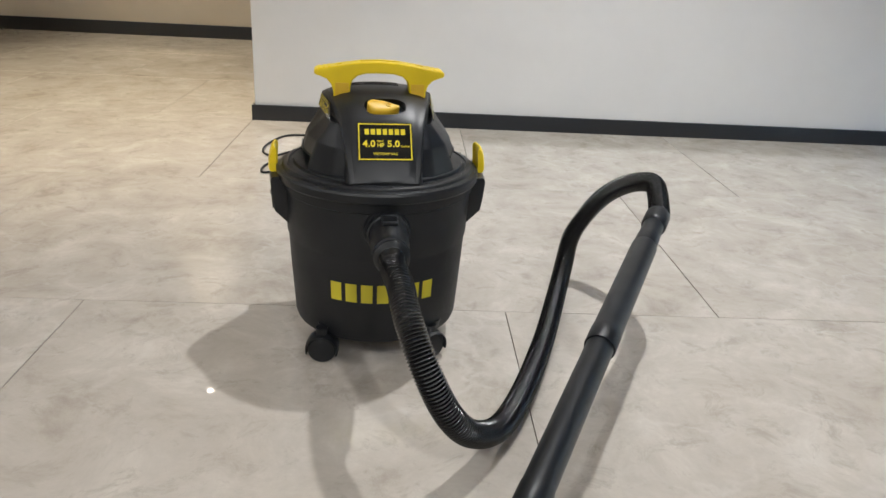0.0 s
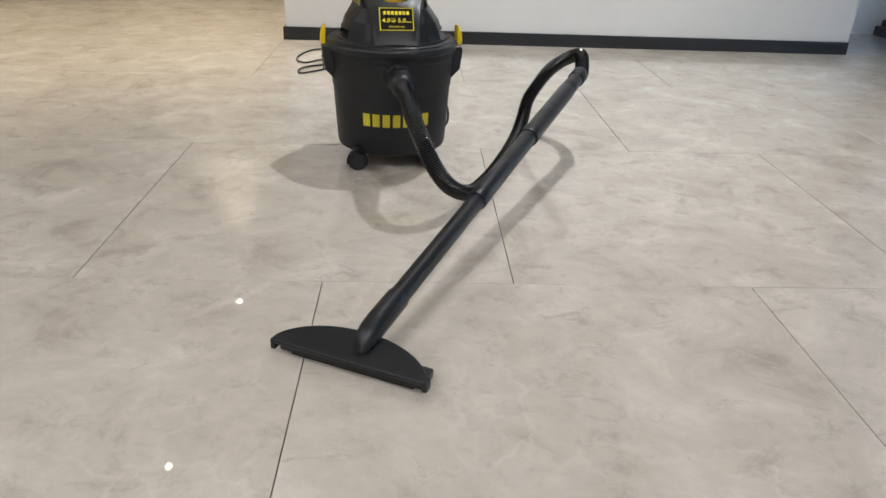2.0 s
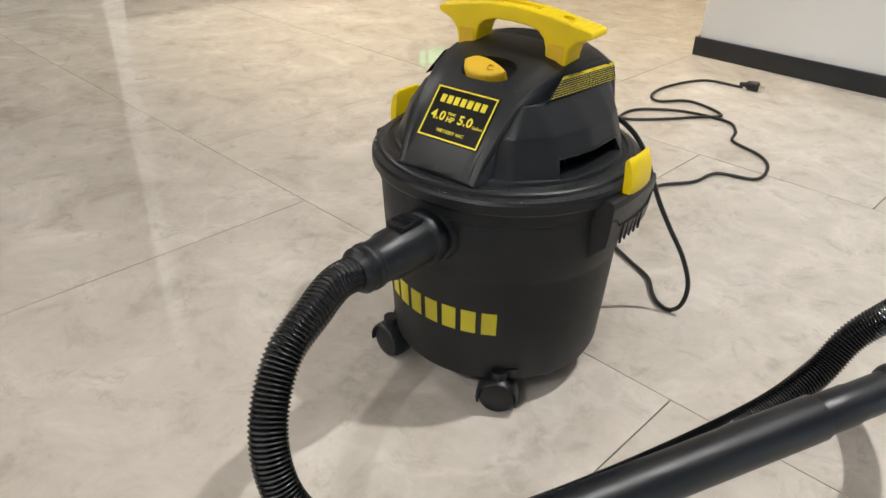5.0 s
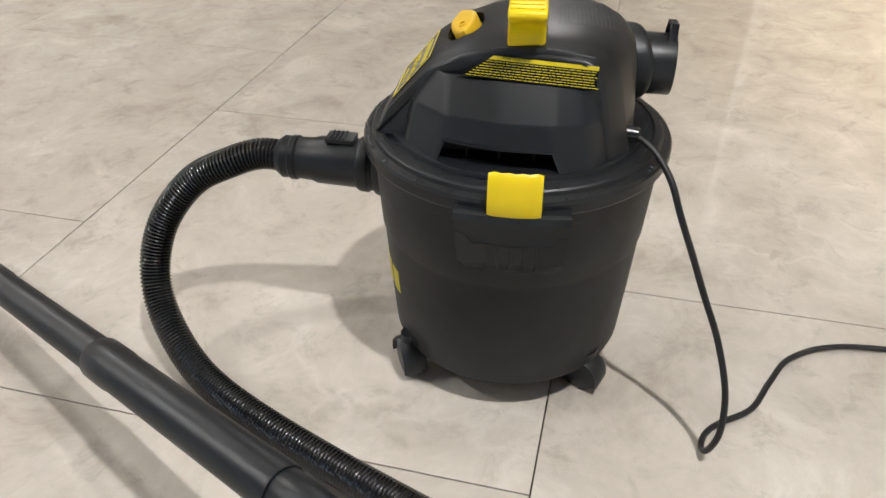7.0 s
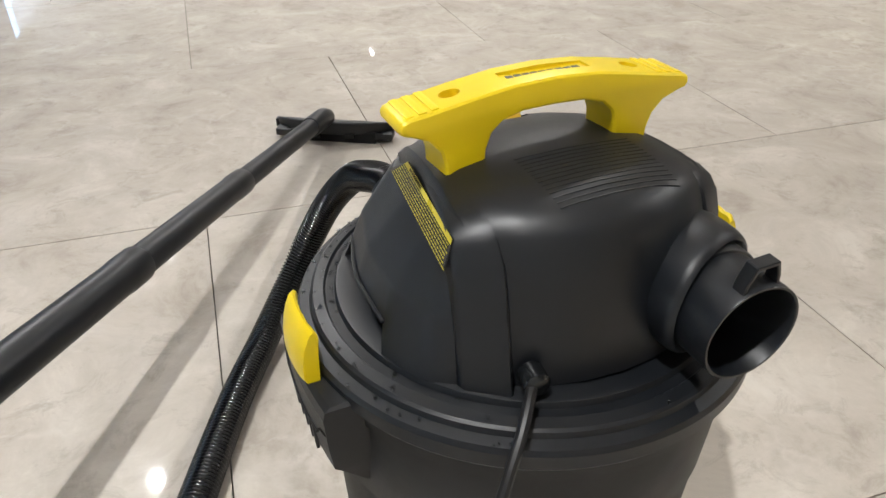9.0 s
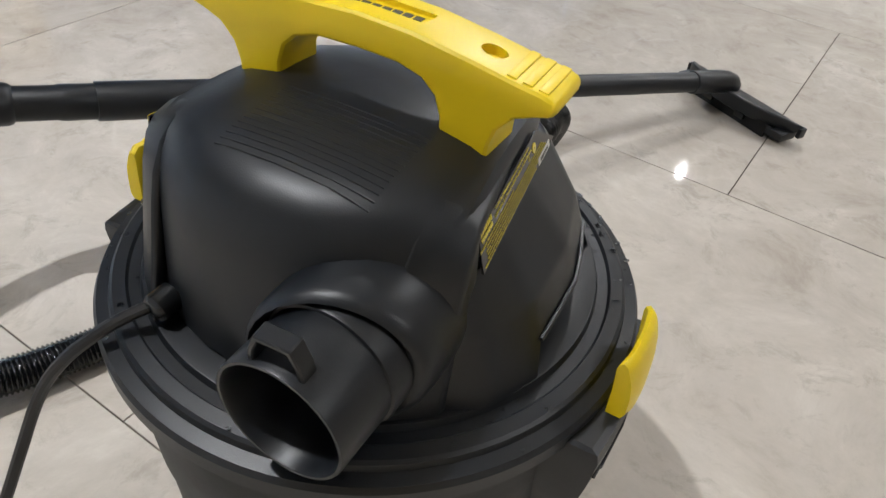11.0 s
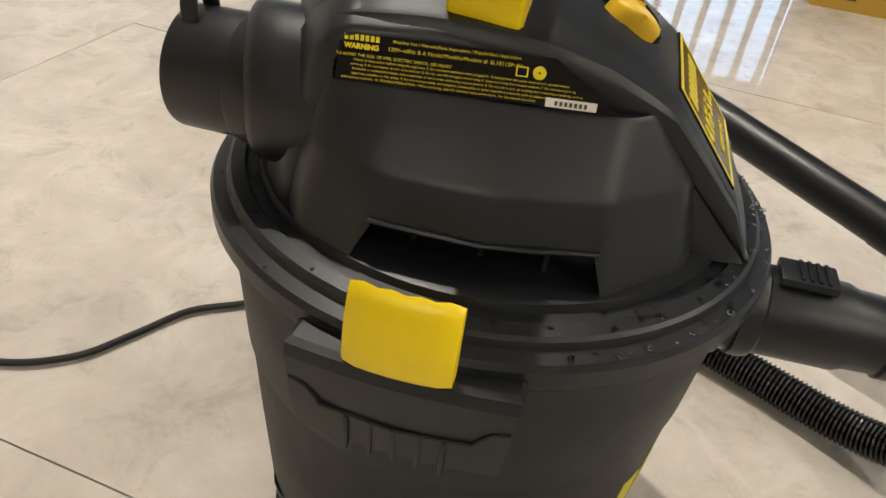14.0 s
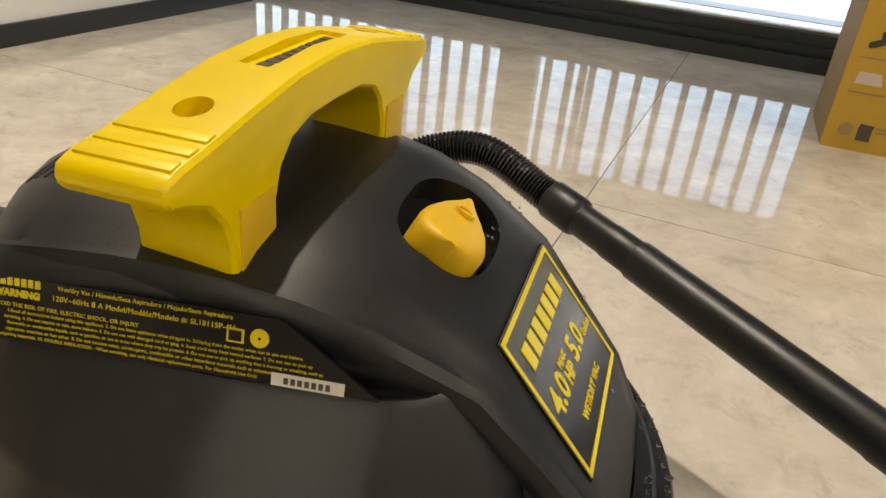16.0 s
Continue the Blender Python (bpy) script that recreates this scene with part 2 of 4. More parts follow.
def cut(ob, bm, m, sharp=32):
    """Sink the closed shape bm into ob and leave plain mesh behind."""
    tool = part("cutter", bm, M_BLACK, None, at=m)
    tool.matrix_world = m
    mod = ob.modifiers.new("sink", "BOOLEAN")
    mod.object, mod.operation, mod.solver = tool, "DIFFERENCE", "EXACT"
    home, up = ob.matrix_basis.copy(), ob.parent
    ob.parent, ob.matrix_basis = None, Matrix()
    bpy.context.view_layer.update()
    mesh = bpy.data.meshes.new_from_object(ob.evaluated_get(bpy.context.evaluated_depsgraph_get()))
    ob.modifiers.clear()
    old = ob.data
    ob.data = mesh
    bpy.data.meshes.remove(old)
    ob.parent, ob.matrix_basis = up, home
    mesh.set_sharp_from_angle(angle=radians(sharp))
    bpy.data.objects.remove(tool)


def along(p, d, x=None):
    """A pose at p whose z points along d."""
    return Matrix.Translation(p) @ Vector(d).to_track_quat("Z", "Y").to_matrix().to_4x4()


def lettering(name, words, size, material, parent, m, depth=0.0004, wide=1.0, bold=0.0, around=None, label=""):
    """Words as a thin mesh, centred; around: the radius and the rise of a cone that they lie on."""
    cu = bpy.data.curves.new(name, "FONT")
    cu.body, cu.size, cu.align_x, cu.align_y = words, size, "CENTER", "CENTER"
    cu.extrude, cu.offset, cu.space_character = depth, bold, 1.05
    cu.resolution_u = 3
    tmp = new("lettering_outline", cu)
    me = bpy.data.meshes.new_from_object(tmp.evaluated_get(bpy.context.evaluated_depsgraph_get()))
    bpy.data.objects.remove(tmp)
    bpy.data.curves.remove(cu)
    me.name = name
    for v in me.vertices:
        v.co.x *= wide
    if around:
        radius, slope = around
        bm = bmesh.new()
        bm.from_mesh(me)
        bmesh.ops.triangulate(bm, faces=bm.faces)
        bmesh.ops.subdivide_edges(bm, edges=[e for e in bm.edges if e.calc_length() > 0.008], cuts=2)
        for v in bm.verts:
            r = radius + slope * v.co.y + v.co.z
            a = v.co.x / radius
            v.co = Vector((r * math.sin(a), -r * math.cos(a), v.co.y))
        bm.to_mesh(me)
        bm.free()
    me.materials.clear()
    me.materials.append(material)
    ob = new(name, me)
    ob.parent, ob.matrix_basis = parent, m
    if label:
        ob["label"] = label
    ob["kind"] = "stuff"
    return ob


# ---- the room ----
X_LEFT, X_RISER, Y_BACK, Y_FAR, Y_FRONT = -2.37, 2.28, 1.572, 3.98, -12.0
X_CORNER, Y_LEFTEND, Y_WEST = -0.39, 2.85, 0.55
X_WIN, Y_NICHE = 2.80, 2.2


def structure(name, bm, material, label, parent=None):
    return tagged(part(name, bm, material, parent), label, name.split("_")[0], kind="structure")


floor = structure("floor", box(-8.2, X_WIN + 0.15, -12.2, 5.0, -0.12, -0.012), M_GROUT, "polished beige marble tile floor in staggered rows")
structure("wall_niche", box(X_RISER + 0.02, X_WIN + 0.2, Y_NICHE, Y_NICHE + 0.2, -0.1, CEILING), M_WHITE, "plain white wall closing the window recess")
structure("wall_north", box(X_CORNER, X_RISER + 0.02, Y_BACK, Y_FAR + 0.2, -0.1, CEILING), M_WHITE, "smooth white painted wall with a square outer corner")
structure("wall_west", box(X_LEFT - 0.2, X_LEFT, Y_WEST, Y_LEFTEND, -0.1, CEILING), M_WHITE, "white panelled wall beside the passage")
structure("wall_far", box(-8.2, X_CORNER, Y_FAR, Y_FAR + 0.2, -0.1, CEILING), M_TAN, "warm lit wall at the end of the passage")
structure("wall_passage", box(-8.2, X_LEFT - 0.2, Y_LEFTEND - 0.2, Y_LEFTEND, -0.1, CEILING), M_WHITE, "white wall round the passage corner")
structure("wall_passage_end", box(-8.2, -8.0, Y_FRONT - 0.2, Y_FAR + 0.2, -0.1, CEILING), M_TAN, "plain warm wall closing the hall")
structure("wall_south", box(-8.2, X_WIN + 0.2, Y_FRONT - 0.2, Y_FRONT, -0.1, CEILING), M_WHITE, "plain white wall closing the room")
structure("ceiling", box(-8.2, X_WIN + 0.2, Y_FRONT - 0.2, Y_FAR + 0.2, CEILING, CEILING + 0.2), M_CEIL, "plain white ceiling with small spotlights")

for nm, b in (("baseboard_north", box(X_CORNER - 0.012, X_RISER + 0.02, Y_BACK - 0.012, Y_BACK, -0.01, 0.058, 0.002)),
              ("baseboard_corner", box(X_CORNER - 0.012, X_CORNER, Y_BACK, Y_FAR, -0.01, 0.058, 0.002)),
              ("baseboard_west", box(X_LEFT, X_LEFT + 0.012, Y_WEST, Y_LEFTEND, -0.01, 0.085, 0.002)),
              ("baseboard_far", box(-8.2, X_CORNER - 0.012, Y_FAR - 0.012, Y_FAR, -0.01, 0.085, 0.002)),
              ("baseboard_passage", box(-8.2, X_LEFT + 0.012, Y_LEFTEND, Y_LEFTEND + 0.012, -0.01, 0.085, 0.002))):
    structure(nm, b, M_BASE, "black skirting strip along the foot of the wall")
# panel joints of the west wall
west = bpy.data.objects["wall_west"]
for y in (2.05, 1.15):
    part("panel_joint", box(X_LEFT - 0.001, X_LEFT + 0.0015, y - 0.003, y + 0.003, 0.085, CEILING - 0.02), M_BLIND, west, "thin grey joint between wall panels")

# window side: stepped sill frame on the floor, glass, assumed blinds
SILL = 0.125
structure("window_threshold", box(X_WIN, X_WIN + 0.17, Y_FRONT, Y_NICHE, -0.012, 0.048, 0.003), M_FRAME, "dark aluminium threshold under the window wall")
XF = X_WIN + 0.085
MULL = [2.11 - 1.45 * k for k in range(10)]
win = thing("window_1", pose(XF, 0, 0), "dark aluminium framed window wall with clear panes", "window", kind="structure")
part("frame_sill", box(-0.03, 0.05, Y_FRONT, Y_NICHE, 0.048, SILL, 0.004), M_FRAME, win)
part("frame_track", box(-0.052, -0.03, Y_FRONT, Y_NICHE, 0.048, 0.082, 0.002), M_FRAME, win)
part("glazing_bead", box(-0.012, 0.0, Y_FRONT, Y_NICHE, SILL, SILL + 0.010, 0.002), M_METAL, win, "bright metal bead along the foot of the glass")
part("frame_head", box(-0.03, 0.05, Y_FRONT, Y_NICHE, 2.5, CEILING), M_FRAME, win)
for y in MULL:
    part("mullion", box(-0.03, 0.05, y + 0.012, y + 0.085, SILL, 2.5, 0.004), M_FRAME, win)
    part("mullion", box(-0.012, 0.05, y - 0.075, y + 0.006, SILL, 2.5, 0.004), M_FRAME, win)
for a, b in zip(MULL[1:], MULL):
    g = part("pane", box(0.0, 0.006, a + 0.085, b - 0.075, SILL, 2.5), M_GLASS, win)
    g.visible_shadow = False
# unseen blinds, added to hold back daylight above the low bright strip
for i, (a, b) in enumerate(zip(MULL[1:], MULL)):
    bl = thing("assumed_blind", pose(XF - 0.05, 0, 0), "assumed grey fabric blind, added to dim the upper window", "blind", "window blinds")
    part("fabric", box(-0.001, 0.001, a + 0.02, b - 0.02, 0.585, 2.45), M_SHEER, bl)
    part("bottom_bar", box(-0.008, 0.008, a + 0.02, b - 0.02, 0.57, 0.59, 0.003), M_FRAME, bl, "dark metal bar")

# outside
structure("terrace", box(X_WIN + 0.17, 14, -12, 12, -0.1, 0.03), M_WHITESTONE, "white paved terrace outside the window")
terrace = bpy.data.objects["terrace"]
for k in range(14):
    x = X_WIN + 0.45 + 0.6 * k
    part("slab_joint", box(x, x + 0.012, -8, 8, 0.029, 0.0315), M_BLIND, terrace, "grey joint between slabs")
rail = thing("railing", pose(X_WIN + 1.0, 0, 0.03), "dark metal railing with close upright bars on the terrace", "railing")
for y in range(-12, 4, 3):
    part("railing_post", box(-0.02, 0.02, y + 0.56, y + 0.60, 0.0, 1.0, 0.004), M_STEEL, rail)
part("top_rail", box(-0.025, 0.025, -12, 3.6, 0.98, 1.03, 0.006), M_STEEL, rail)
part("bottom_rail", box(-0.02, 0.02, -12, 3.6, 0.20, 0.225, 0.006), M_STEEL, rail)
bar = None
for k in range(129):
    y = -11.95 + 0.12 * k
    if bar is None:
        bar = part("baluster", box(-0.015, 0.015, -0.018, 0.018, 0.225, 0.98), M_STEEL, rail)
        bar.location = (0, y, 0)
    else:
        o = bar.copy()
        scene.collection.objects.link(o)
        o.location = (0, y, 0)

# ceiling spotlights
for x, y, w, cone, soft, tone in LAMPS:
    e = thing("ceiling_spotlight", pose(x, y, CEILING), "small recessed round ceiling spotlight, lit warm", "spotlight", "ceiling spotlights")
    part("trim_ring", lathe([(0.055, -0.002), (0.055, -0.008), (0.04, -0.010), (0.022, -0.003)], 32, False, False), M_METAL, e)
    part("bulb", lathe([(0.0005, -0.004), (0.022, -0.004)], 24, False, False), M_LAMP, e, "glowing lamp face")
    s = new("spot_light", bpy.data.lights.new("spot_light", "SPOT"))
    s.data.energy, s.data.spot_size, s.data.spot_blend = w, radians(cone), 0.9
    s.data.color, s.data.shadow_soft_size = tone, soft
    s.matrix_world = look((x, y, CEILING - 0.03), (x, y + 0.001, 0))

# exit sign, seen in the polished floor
ex = thing("exit_sign", pose(X_LEFT + 0.02, 2.3, 0.56, 0, 0, 0), "small lit green exit sign on the white wall", "exit sign")
part("sign_body", box(-0.015, 0.0, -0.17, 0.17, -0.10, 0.10, 0.004), M_FRAME, ex)
part("sign_face", box(0.0, 0.003, -0.155, 0.155, -0.085, 0.085), M_FRAME, ex)
for a, b in ((-0.10, -0.06), (-0.03, 0.03), (0.06, 0.10)):
    part("sign_mark", box(0.003, 0.005, a, b, -0.045, 0.045), M_EXIT, ex, "glowing green mark")


# ---- wet and dry vacuum ----
VAC = pose(0.152, -0.072, 0, 0, 0, 6.5)
vac = thing("wet_dry_vacuum", VAC, "wet black plastic drum vacuum cleaner with yellow handle and latches", "vacuum cleaner")


def rounded(points, radius, n=4):
    """A closed outline with its corners rounded."""
    out = []
    m = len(points)
    for i in range(m):
        p, a, b = Vector(points[i]), Vector(points[i - 1]), Vector(points[(i + 1) % m])
        da, db = (a - p), (b - p)
        r = min(radius, da.length * 0.45, db.length * 0.45)
        s, e = p + da.normalized() * r, p + db.normalized() * r
        for k in range(n + 1):
            t = k / n
            out.append(tuple((1 - t) ** 2 * s + 2 * t * (1 - t) * p + t * t * e))
    return out


# drum
part("drum", lathe([(0.10, 0.041), (0.133, 0.041), (0.139, 0.0445), (0.1415, 0.052), (0.1465, 0.125), (0.1503, 0.190), (0.1510, 0.196), (0.1526, 0.199), (0.1560, 0.255), (0.1565, 0.272),
                    (0.1590, 0.274), (0.1600, 0.288), (0.1575, 0.292)], 128), M_DRUM, vac, "tapered black drum with a stepped side", sharp=25)
for sx in (-1, 1):
    for sy in (-1, 1):
        part("drum_foot", lathe([(0.030, 0.064), (0.028, 0.050), (0.020, 0.0465)], 20), M_BLACK, vac, at=pose(0.076 * sx, 0.086 * sy, 0))
# lid with stepped rings
part("lid", lathe([(0.155, 0.290), (0.1655, 0.290), (0.1675, 0.293), (0.1675, 0.303), (0.1655, 0.3065), (0.1585, 0.3085), (0.1575, 0.3125), (0.1555, 0.3140), (0.1480, 0.3155), (0.1465, 0.3135),
                   (0.1400, 0.3140), (0.1385, 0.3180), (0.1370, 0.3185), (0.120, 0.3185), (0.0005, 0.319)], 128, True, False), M_BLACK, vac, "black lid with stepped rings", sharp=22)

# motor housing: one arched body from the front label over the top to the curved back wall
def side_wall(y, z):
    """Half width of the recessed side wall that carries the warning labels."""
    return 0.0868 + 0.13 * (y - 0.0165) - 0.27 * (z - 0.4025) - 0.0012


SPINE = [  # y, top z, edge half width, edge z, bulge of the middle towards the back
    (-0.146, 0.317, 0.053, 0.3165, 0), (-0.143, 0.322, 0.054, 0.319, 0), (-0.131, 0.345, 0.0565, 0.341, 0), (-0.110, 0.3692, 0.0595, 0.3635, 0), (-0.088, 0.3945, 0.0640, 0.386, 0), (-0.074, 0.4035, 0.0675, 0.393, 0),
    (-0.055, 0.4145, 0.0725, 0.4020, 0), (-0.030, 0.4230, 0.0780, 0.4095, 0), (-0.008, 0.4270, 0.0810, 0.4130, 0), (0.010, 0.4285, 0.0830, 0.4140, 0.002), (0.030, 0.4290, 0.0855, 0.4140, 0.007), (0.048, 0.4280, 0.0880, 0.4130, 0.013),
    (0.062, 0.4265, 0.0895, 0.4115, 0.018), (0.072, 0.4235, 0.0885, 0.4095, 0.022), (0.079, 0.4185, 0.0860, 0.4060, 0.025), (0.0845, 0.4110, 0.0840, 0.4000, 0.0265), (0.0885, 0.4010, 0.0825, 0.3920, 0.0275), (0.0925, 0.3800, 0.0815, 0.3740, 0.0275), (0.0965, 0.350, 0.0805, 0.3460, 0.0265), (0.100, 0.3175, 0.0800, 0.317, 0.0255)]
loops = []
for y, z, w, ze, bulge in SPINE:
    d = z - ze
    rim = max(ze - 0.011, 0.3160)
    foot = min(max(rim - 0.002, 0.3158), 0.390)
    inner = min(side_wall(y, foot), w - 0.0025)
    low = min(side_wall(y, 0.36), w + 0.002)
    dome = 0.0005 if -0.135 < y < -0.085 else 0.0035
    half = [(low, 0.3155), (inner, foot), (w - 0.0010, rim), (w, ze - 0.30 * (ze - rim)), (w - 0.0012, ze + 0.22 * d + 0.0006), (w - 0.0045, ze + 0.46 * d + 0.0010), (w - 0.0090, ze + 0.60 * d - 0.0002), (w - 0.8 * d - 0.0065, ze + 0.86 * d), (w * 0.60, z + 0.3 * dome), (w * 0.32, z + 0.8 * dome), (0, z + dome)]
    full = [(-x, zz) for x, zz in half] + half[-2::-1]
    loops.append([(x, y + bulge * (1 - min(abs(x) / 0.079, 1) ** 2), zz) for x, zz in full])
housing = part("motor_housing", rings(loops), M_BLACK, vac, "smooth domed black motor cover", sharp=38)
# broad bands that run over both shoulders of the cover and down its back corners
BAND = [((0.0640, -0.004, 0.4200), (0.0795, -0.010, 0.4135)), ((0.0665, 0.030, 0.4240), (0.0860, 0.026, 0.4150)), ((0.0690, 0.066, 0.4225), (0.0925, 0.062, 0.4135)), ((0.0695, 0.078, 0.4185), (0.0940, 0.071, 0.4100)), ((0.0698, 0.088, 0.4110), (0.0950, 0.0765, 0.4030)),
        ((0.0700, 0.096, 0.3980), (0.0956, 0.081, 0.3900)), ((0.0702, 0.101, 0.3800), (0.0960, 0.084, 0.3750)), ((0.0704, 0.108, 0.3480), (0.0966, 0.0895, 0.3480)), ((0.0706, 0.1155, 0.3160), (0.0974, 0.0955, 0.3160))]
for s in (-1, 1):
    lp = []
    for k, (a, b) in enumerate(BAND):
        turn = min(max((k - 2) / 3, 0), 1)
        back = Vector((0, -0.011 * turn, -0.011 * (1 - turn)))
        a, b = Vector(a), Vector(b)
        e = (b - a).normalized()
        n_ = Vector((0.35, 0.9 * turn, 1 - turn)).normalized() * 0.0022
        pts = [a + back * 0.7 - e * 0.002, a - n_ * 0.6, a + e * 0.0022 + n_, b - e * 0.0030 + n_ * 0.8, b - n_ * 0.4, b + back * 0.25, b + back, b + back - e * 0.010]
        lp.append([(s * p.x, p.y, max(p.z, 0.3155)) for p in pts])
    moulded(part("cover_band", rings(lp), M_BLACK, vac, "broad band over the shoulder of the cover"), 75)

# side pods: faceted skirt, sloping shoulder under the label, deep air slot
POD = [  # z, outline for the right side
    (0.3185, [(0.045, -0.119), (0.079, -0.110), (0.1165, -0.072), (0.130, -0.014), (0.1305, 0.046), (0.116, 0.080), (0.0945, 0.094), (0.045, 0.094)]),
    (0.3580, [(0.045, -0.108), (0.073, -0.102), (0.1015, -0.067), (0.1165, -0.013), (0.1180, 0.040), (0.1080, 0.072), (0.0940, 0.087), (0.045, 0.087)]),
    (0.3620, [(0.045, -0.106), (0.072, -0.100), (0.0990, -0.066), (0.1140, -0.013), (0.1155, 0.039), (0.1060, 0.071), (0.0935, 0.085), (0.045, 0.085)]),
    (0.3895, [(0.045, -0.082), (0.067, -0.080), (0.0785, -0.066), (0.0885, -0.012), (0.0950, 0.036), (0.0965, 0.064), (0.0930, 0.079), (0.045, 0.079)]),
    (0.3915, [(0.045, -0.080), (0.066, -0.078), (0.0765, -0.065), (0.0865, -0.012), (0.0930, 0.036), (0.0950, 0.063), (0.0925, 0.078), (0.045, 0.078)]),
    (0.3905, [(0.045, -0.078), (0.064, -0.076), (0.0735, -0.064), (0.0830, -0.012), (0.0900, 0.036), (0.0930, 0.062), (0.0915, 0.076), (0.045, 0.076)])]
for s in (1, -1):
    loops = []
    for z, o in POD:
        rr = rounded([Vector((x, y)) for x, y in o], 0.006, 2)
        loops.append([(s * x, y, z) for x, y in rr])
    pod = part("side_pod", rings(loops), M_BLACK, vac, "faceted black shoulder of the motor cover", sharp=16)
    mouth = [(-0.074, 0.310), (-0.0715, 0.3205), (-0.0650, 0.3365), (0.0385, 0.3365), (0.0465, 0.3205), (0.0490, 0.310)]
    cut(pod, rings([[(s * x, y, z) for y, z in mouth] for x in (0.090, 0.150)]), Matrix(), 16)
    moulded(pod, 20)
    # lip over the slot and the webs inside it
    lip = [Vector((s * (x + 0.0005), y, 0.3380)) for x, y in ((0.1092, -0.067), (0.1186, -0.037), (0.1240, -0.013), (0.1246, 0.012), (0.1246, 0.040))]
    part("slot_lip", tube(lip, 0.0014, 6), M_BLACK, pod)
    for y in (-0.044, -0.012, 0.022):
        part("slot_web", box(s * 0.098 - 0.008, s * 0.098 + 0.008, y - 0.0012, y + 0.0012, 0.318, 0.336), M_DARK, pod)

# carrying handle
HAND = [(-0.0740, 0.4180), (-0.0745, 0.4290), (-0.0775, 0.4390), (-0.0850, 0.4475), (-0.0960, 0.4520), (-0.1020, 0.4535), (-0.1045, 0.4570), (-0.1030, 0.4620), (-0.0960, 0.4640), (-0.0850, 0.4655), (-0.0600, 0.4700),
        (-0.0300, 0.4745), (0.0, 0.4760)]
UNDER = [(0.0, 0.4575), (-0.022, 0.4568), (-0.036, 0.4530), (-0.0435, 0.4460), (-0.0470, 0.4360), (-0.0480, 0.4180)]
out = HAND + [(-x, z) for x, z in HAND[-2::-1]]
und = UNDER[::-1] + [(-x, z) for x, z in UNDER[1:]]
outline = out + und[::-1]
handle = part("carrying_handle", prism(outline, -0.0095, 0.0255, 0.0035, 3), M_YELLOW, vac, "bright yellow arched carrying handle", sharp=30)
for s in (-1, 1):
    cut(handle, rings([[(0.0068 * math.cos(a * 0.2618), 0.0056 * math.sin(a * 0.2618), z) for a in range(24)] for z in (-0.005, 0.006)]), pose(s * 0.065, 0.008, 0.4690, 0, s * 8, 0))
    for k in range(3):
        part("grip_rib", box(-0.0026, 0.0026, -0.0150, 0.0150, -0.001, 0.0010, 0.0008), M_YELLOW, handle, at=pose(s * (0.080 + 0.008 * k), 0.0075, 0.4662 - 0.0013 * k, 0, s * 9, 0))
    # no groove is cut: a darker amber strip paints its shade
    part("leg_groove_shade", box(-0.0105, 0.0105, -0.0006, 0.0006, -0.012, 0.012, 0.0005), M_SWITCH, handle, at=pose(s * 0.0605, -0.0097, 0.430))
cut(handle, box(-0.031, 0.031, -0.0060, 0.0060, 0, 0.01), pose(0, 0.0075, 0.4728))
for k in range(9):
    part("slot_print", box(-0.0023, 0.0023, -0.0022, 0.0022, 0, 0.0004), M_CARDINK, handle, at=pose(-0.024 + 0.006 * k, 0.0075, 0.4728))

# rocker switch in its oval recess
SWITCH = pose(0.002, -0.0575, 0.4135, 27, 0, 4)
oval = []
for z in (-0.011, 0.02):
    oval.append([(0.003 + 0.0325 * math.copysign(abs(math.cos(a * 0.19635)) ** 0.75, math.cos(a * 0.19635)), 0.002 + 0.0205 * math.copysign(abs(math.sin(a * 0.19635)) ** 0.75, math.sin(a * 0.19635)), z) for a in range(32)])
cut(housing, rings(oval), SWITCH)
cut(housing, box(-0.0013, 0.0013, -0.017, 0.012, -0.002, 0.006), pose(0.004, -0.0800, 0.4045, 40, 0, 0))
WIDE = [(0, 0.003), (0.03, 0.0085), (0.1, 0.0135), (0.2, 0.0160), (0.35, 0.0165), (0.55, 0.0150), (0.75, 0.0110), (0.9, 0.0062), (1.0, 0.0025)]
lp = []
for k in range(25):
    u = k / 24
    for (a, wa), (b, wb) in zip(WIDE, WIDE[1:]):
        if a <= u <= b:
            hw = wa + (wb - wa) * (u - a) / (b - a)
    x, top = -0.025 + 0.050 * u, 0.0040 + 0.0055 * (1 - u) ** 1.3
    hw *= 0.9
    e = min(0.0050, hw * 0.45)
    lp.append([(x, -hw, -0.0105), (x, -hw, top - 0.0045), (x, -hw + 0.3 * e, top - 0.0020), (x, -hw + e, top - 0.0005), (x, 0, top), (x, hw - e, top - 0.0005), (x, hw - 0.3 * e, top - 0.0020), (x, hw, top - 0.0045), (x, hw, -0.0105)])
sw = part("rocker_switch", rings(lp), M_SWITCH, vac, "yellow rocker switch with a scooped top", at=SWITCH, sharp=40)
part("switch_mark", lathe([(0.0042, -0.001), (0.0042, 0.0005), (0.0032, 0.0005), (0.0032, -0.001)], 20, False, False), M_SWITCH, sw, "moulded ring mark", at=pose(0.008, 0.0, 0.0060, 0, 13, 0))

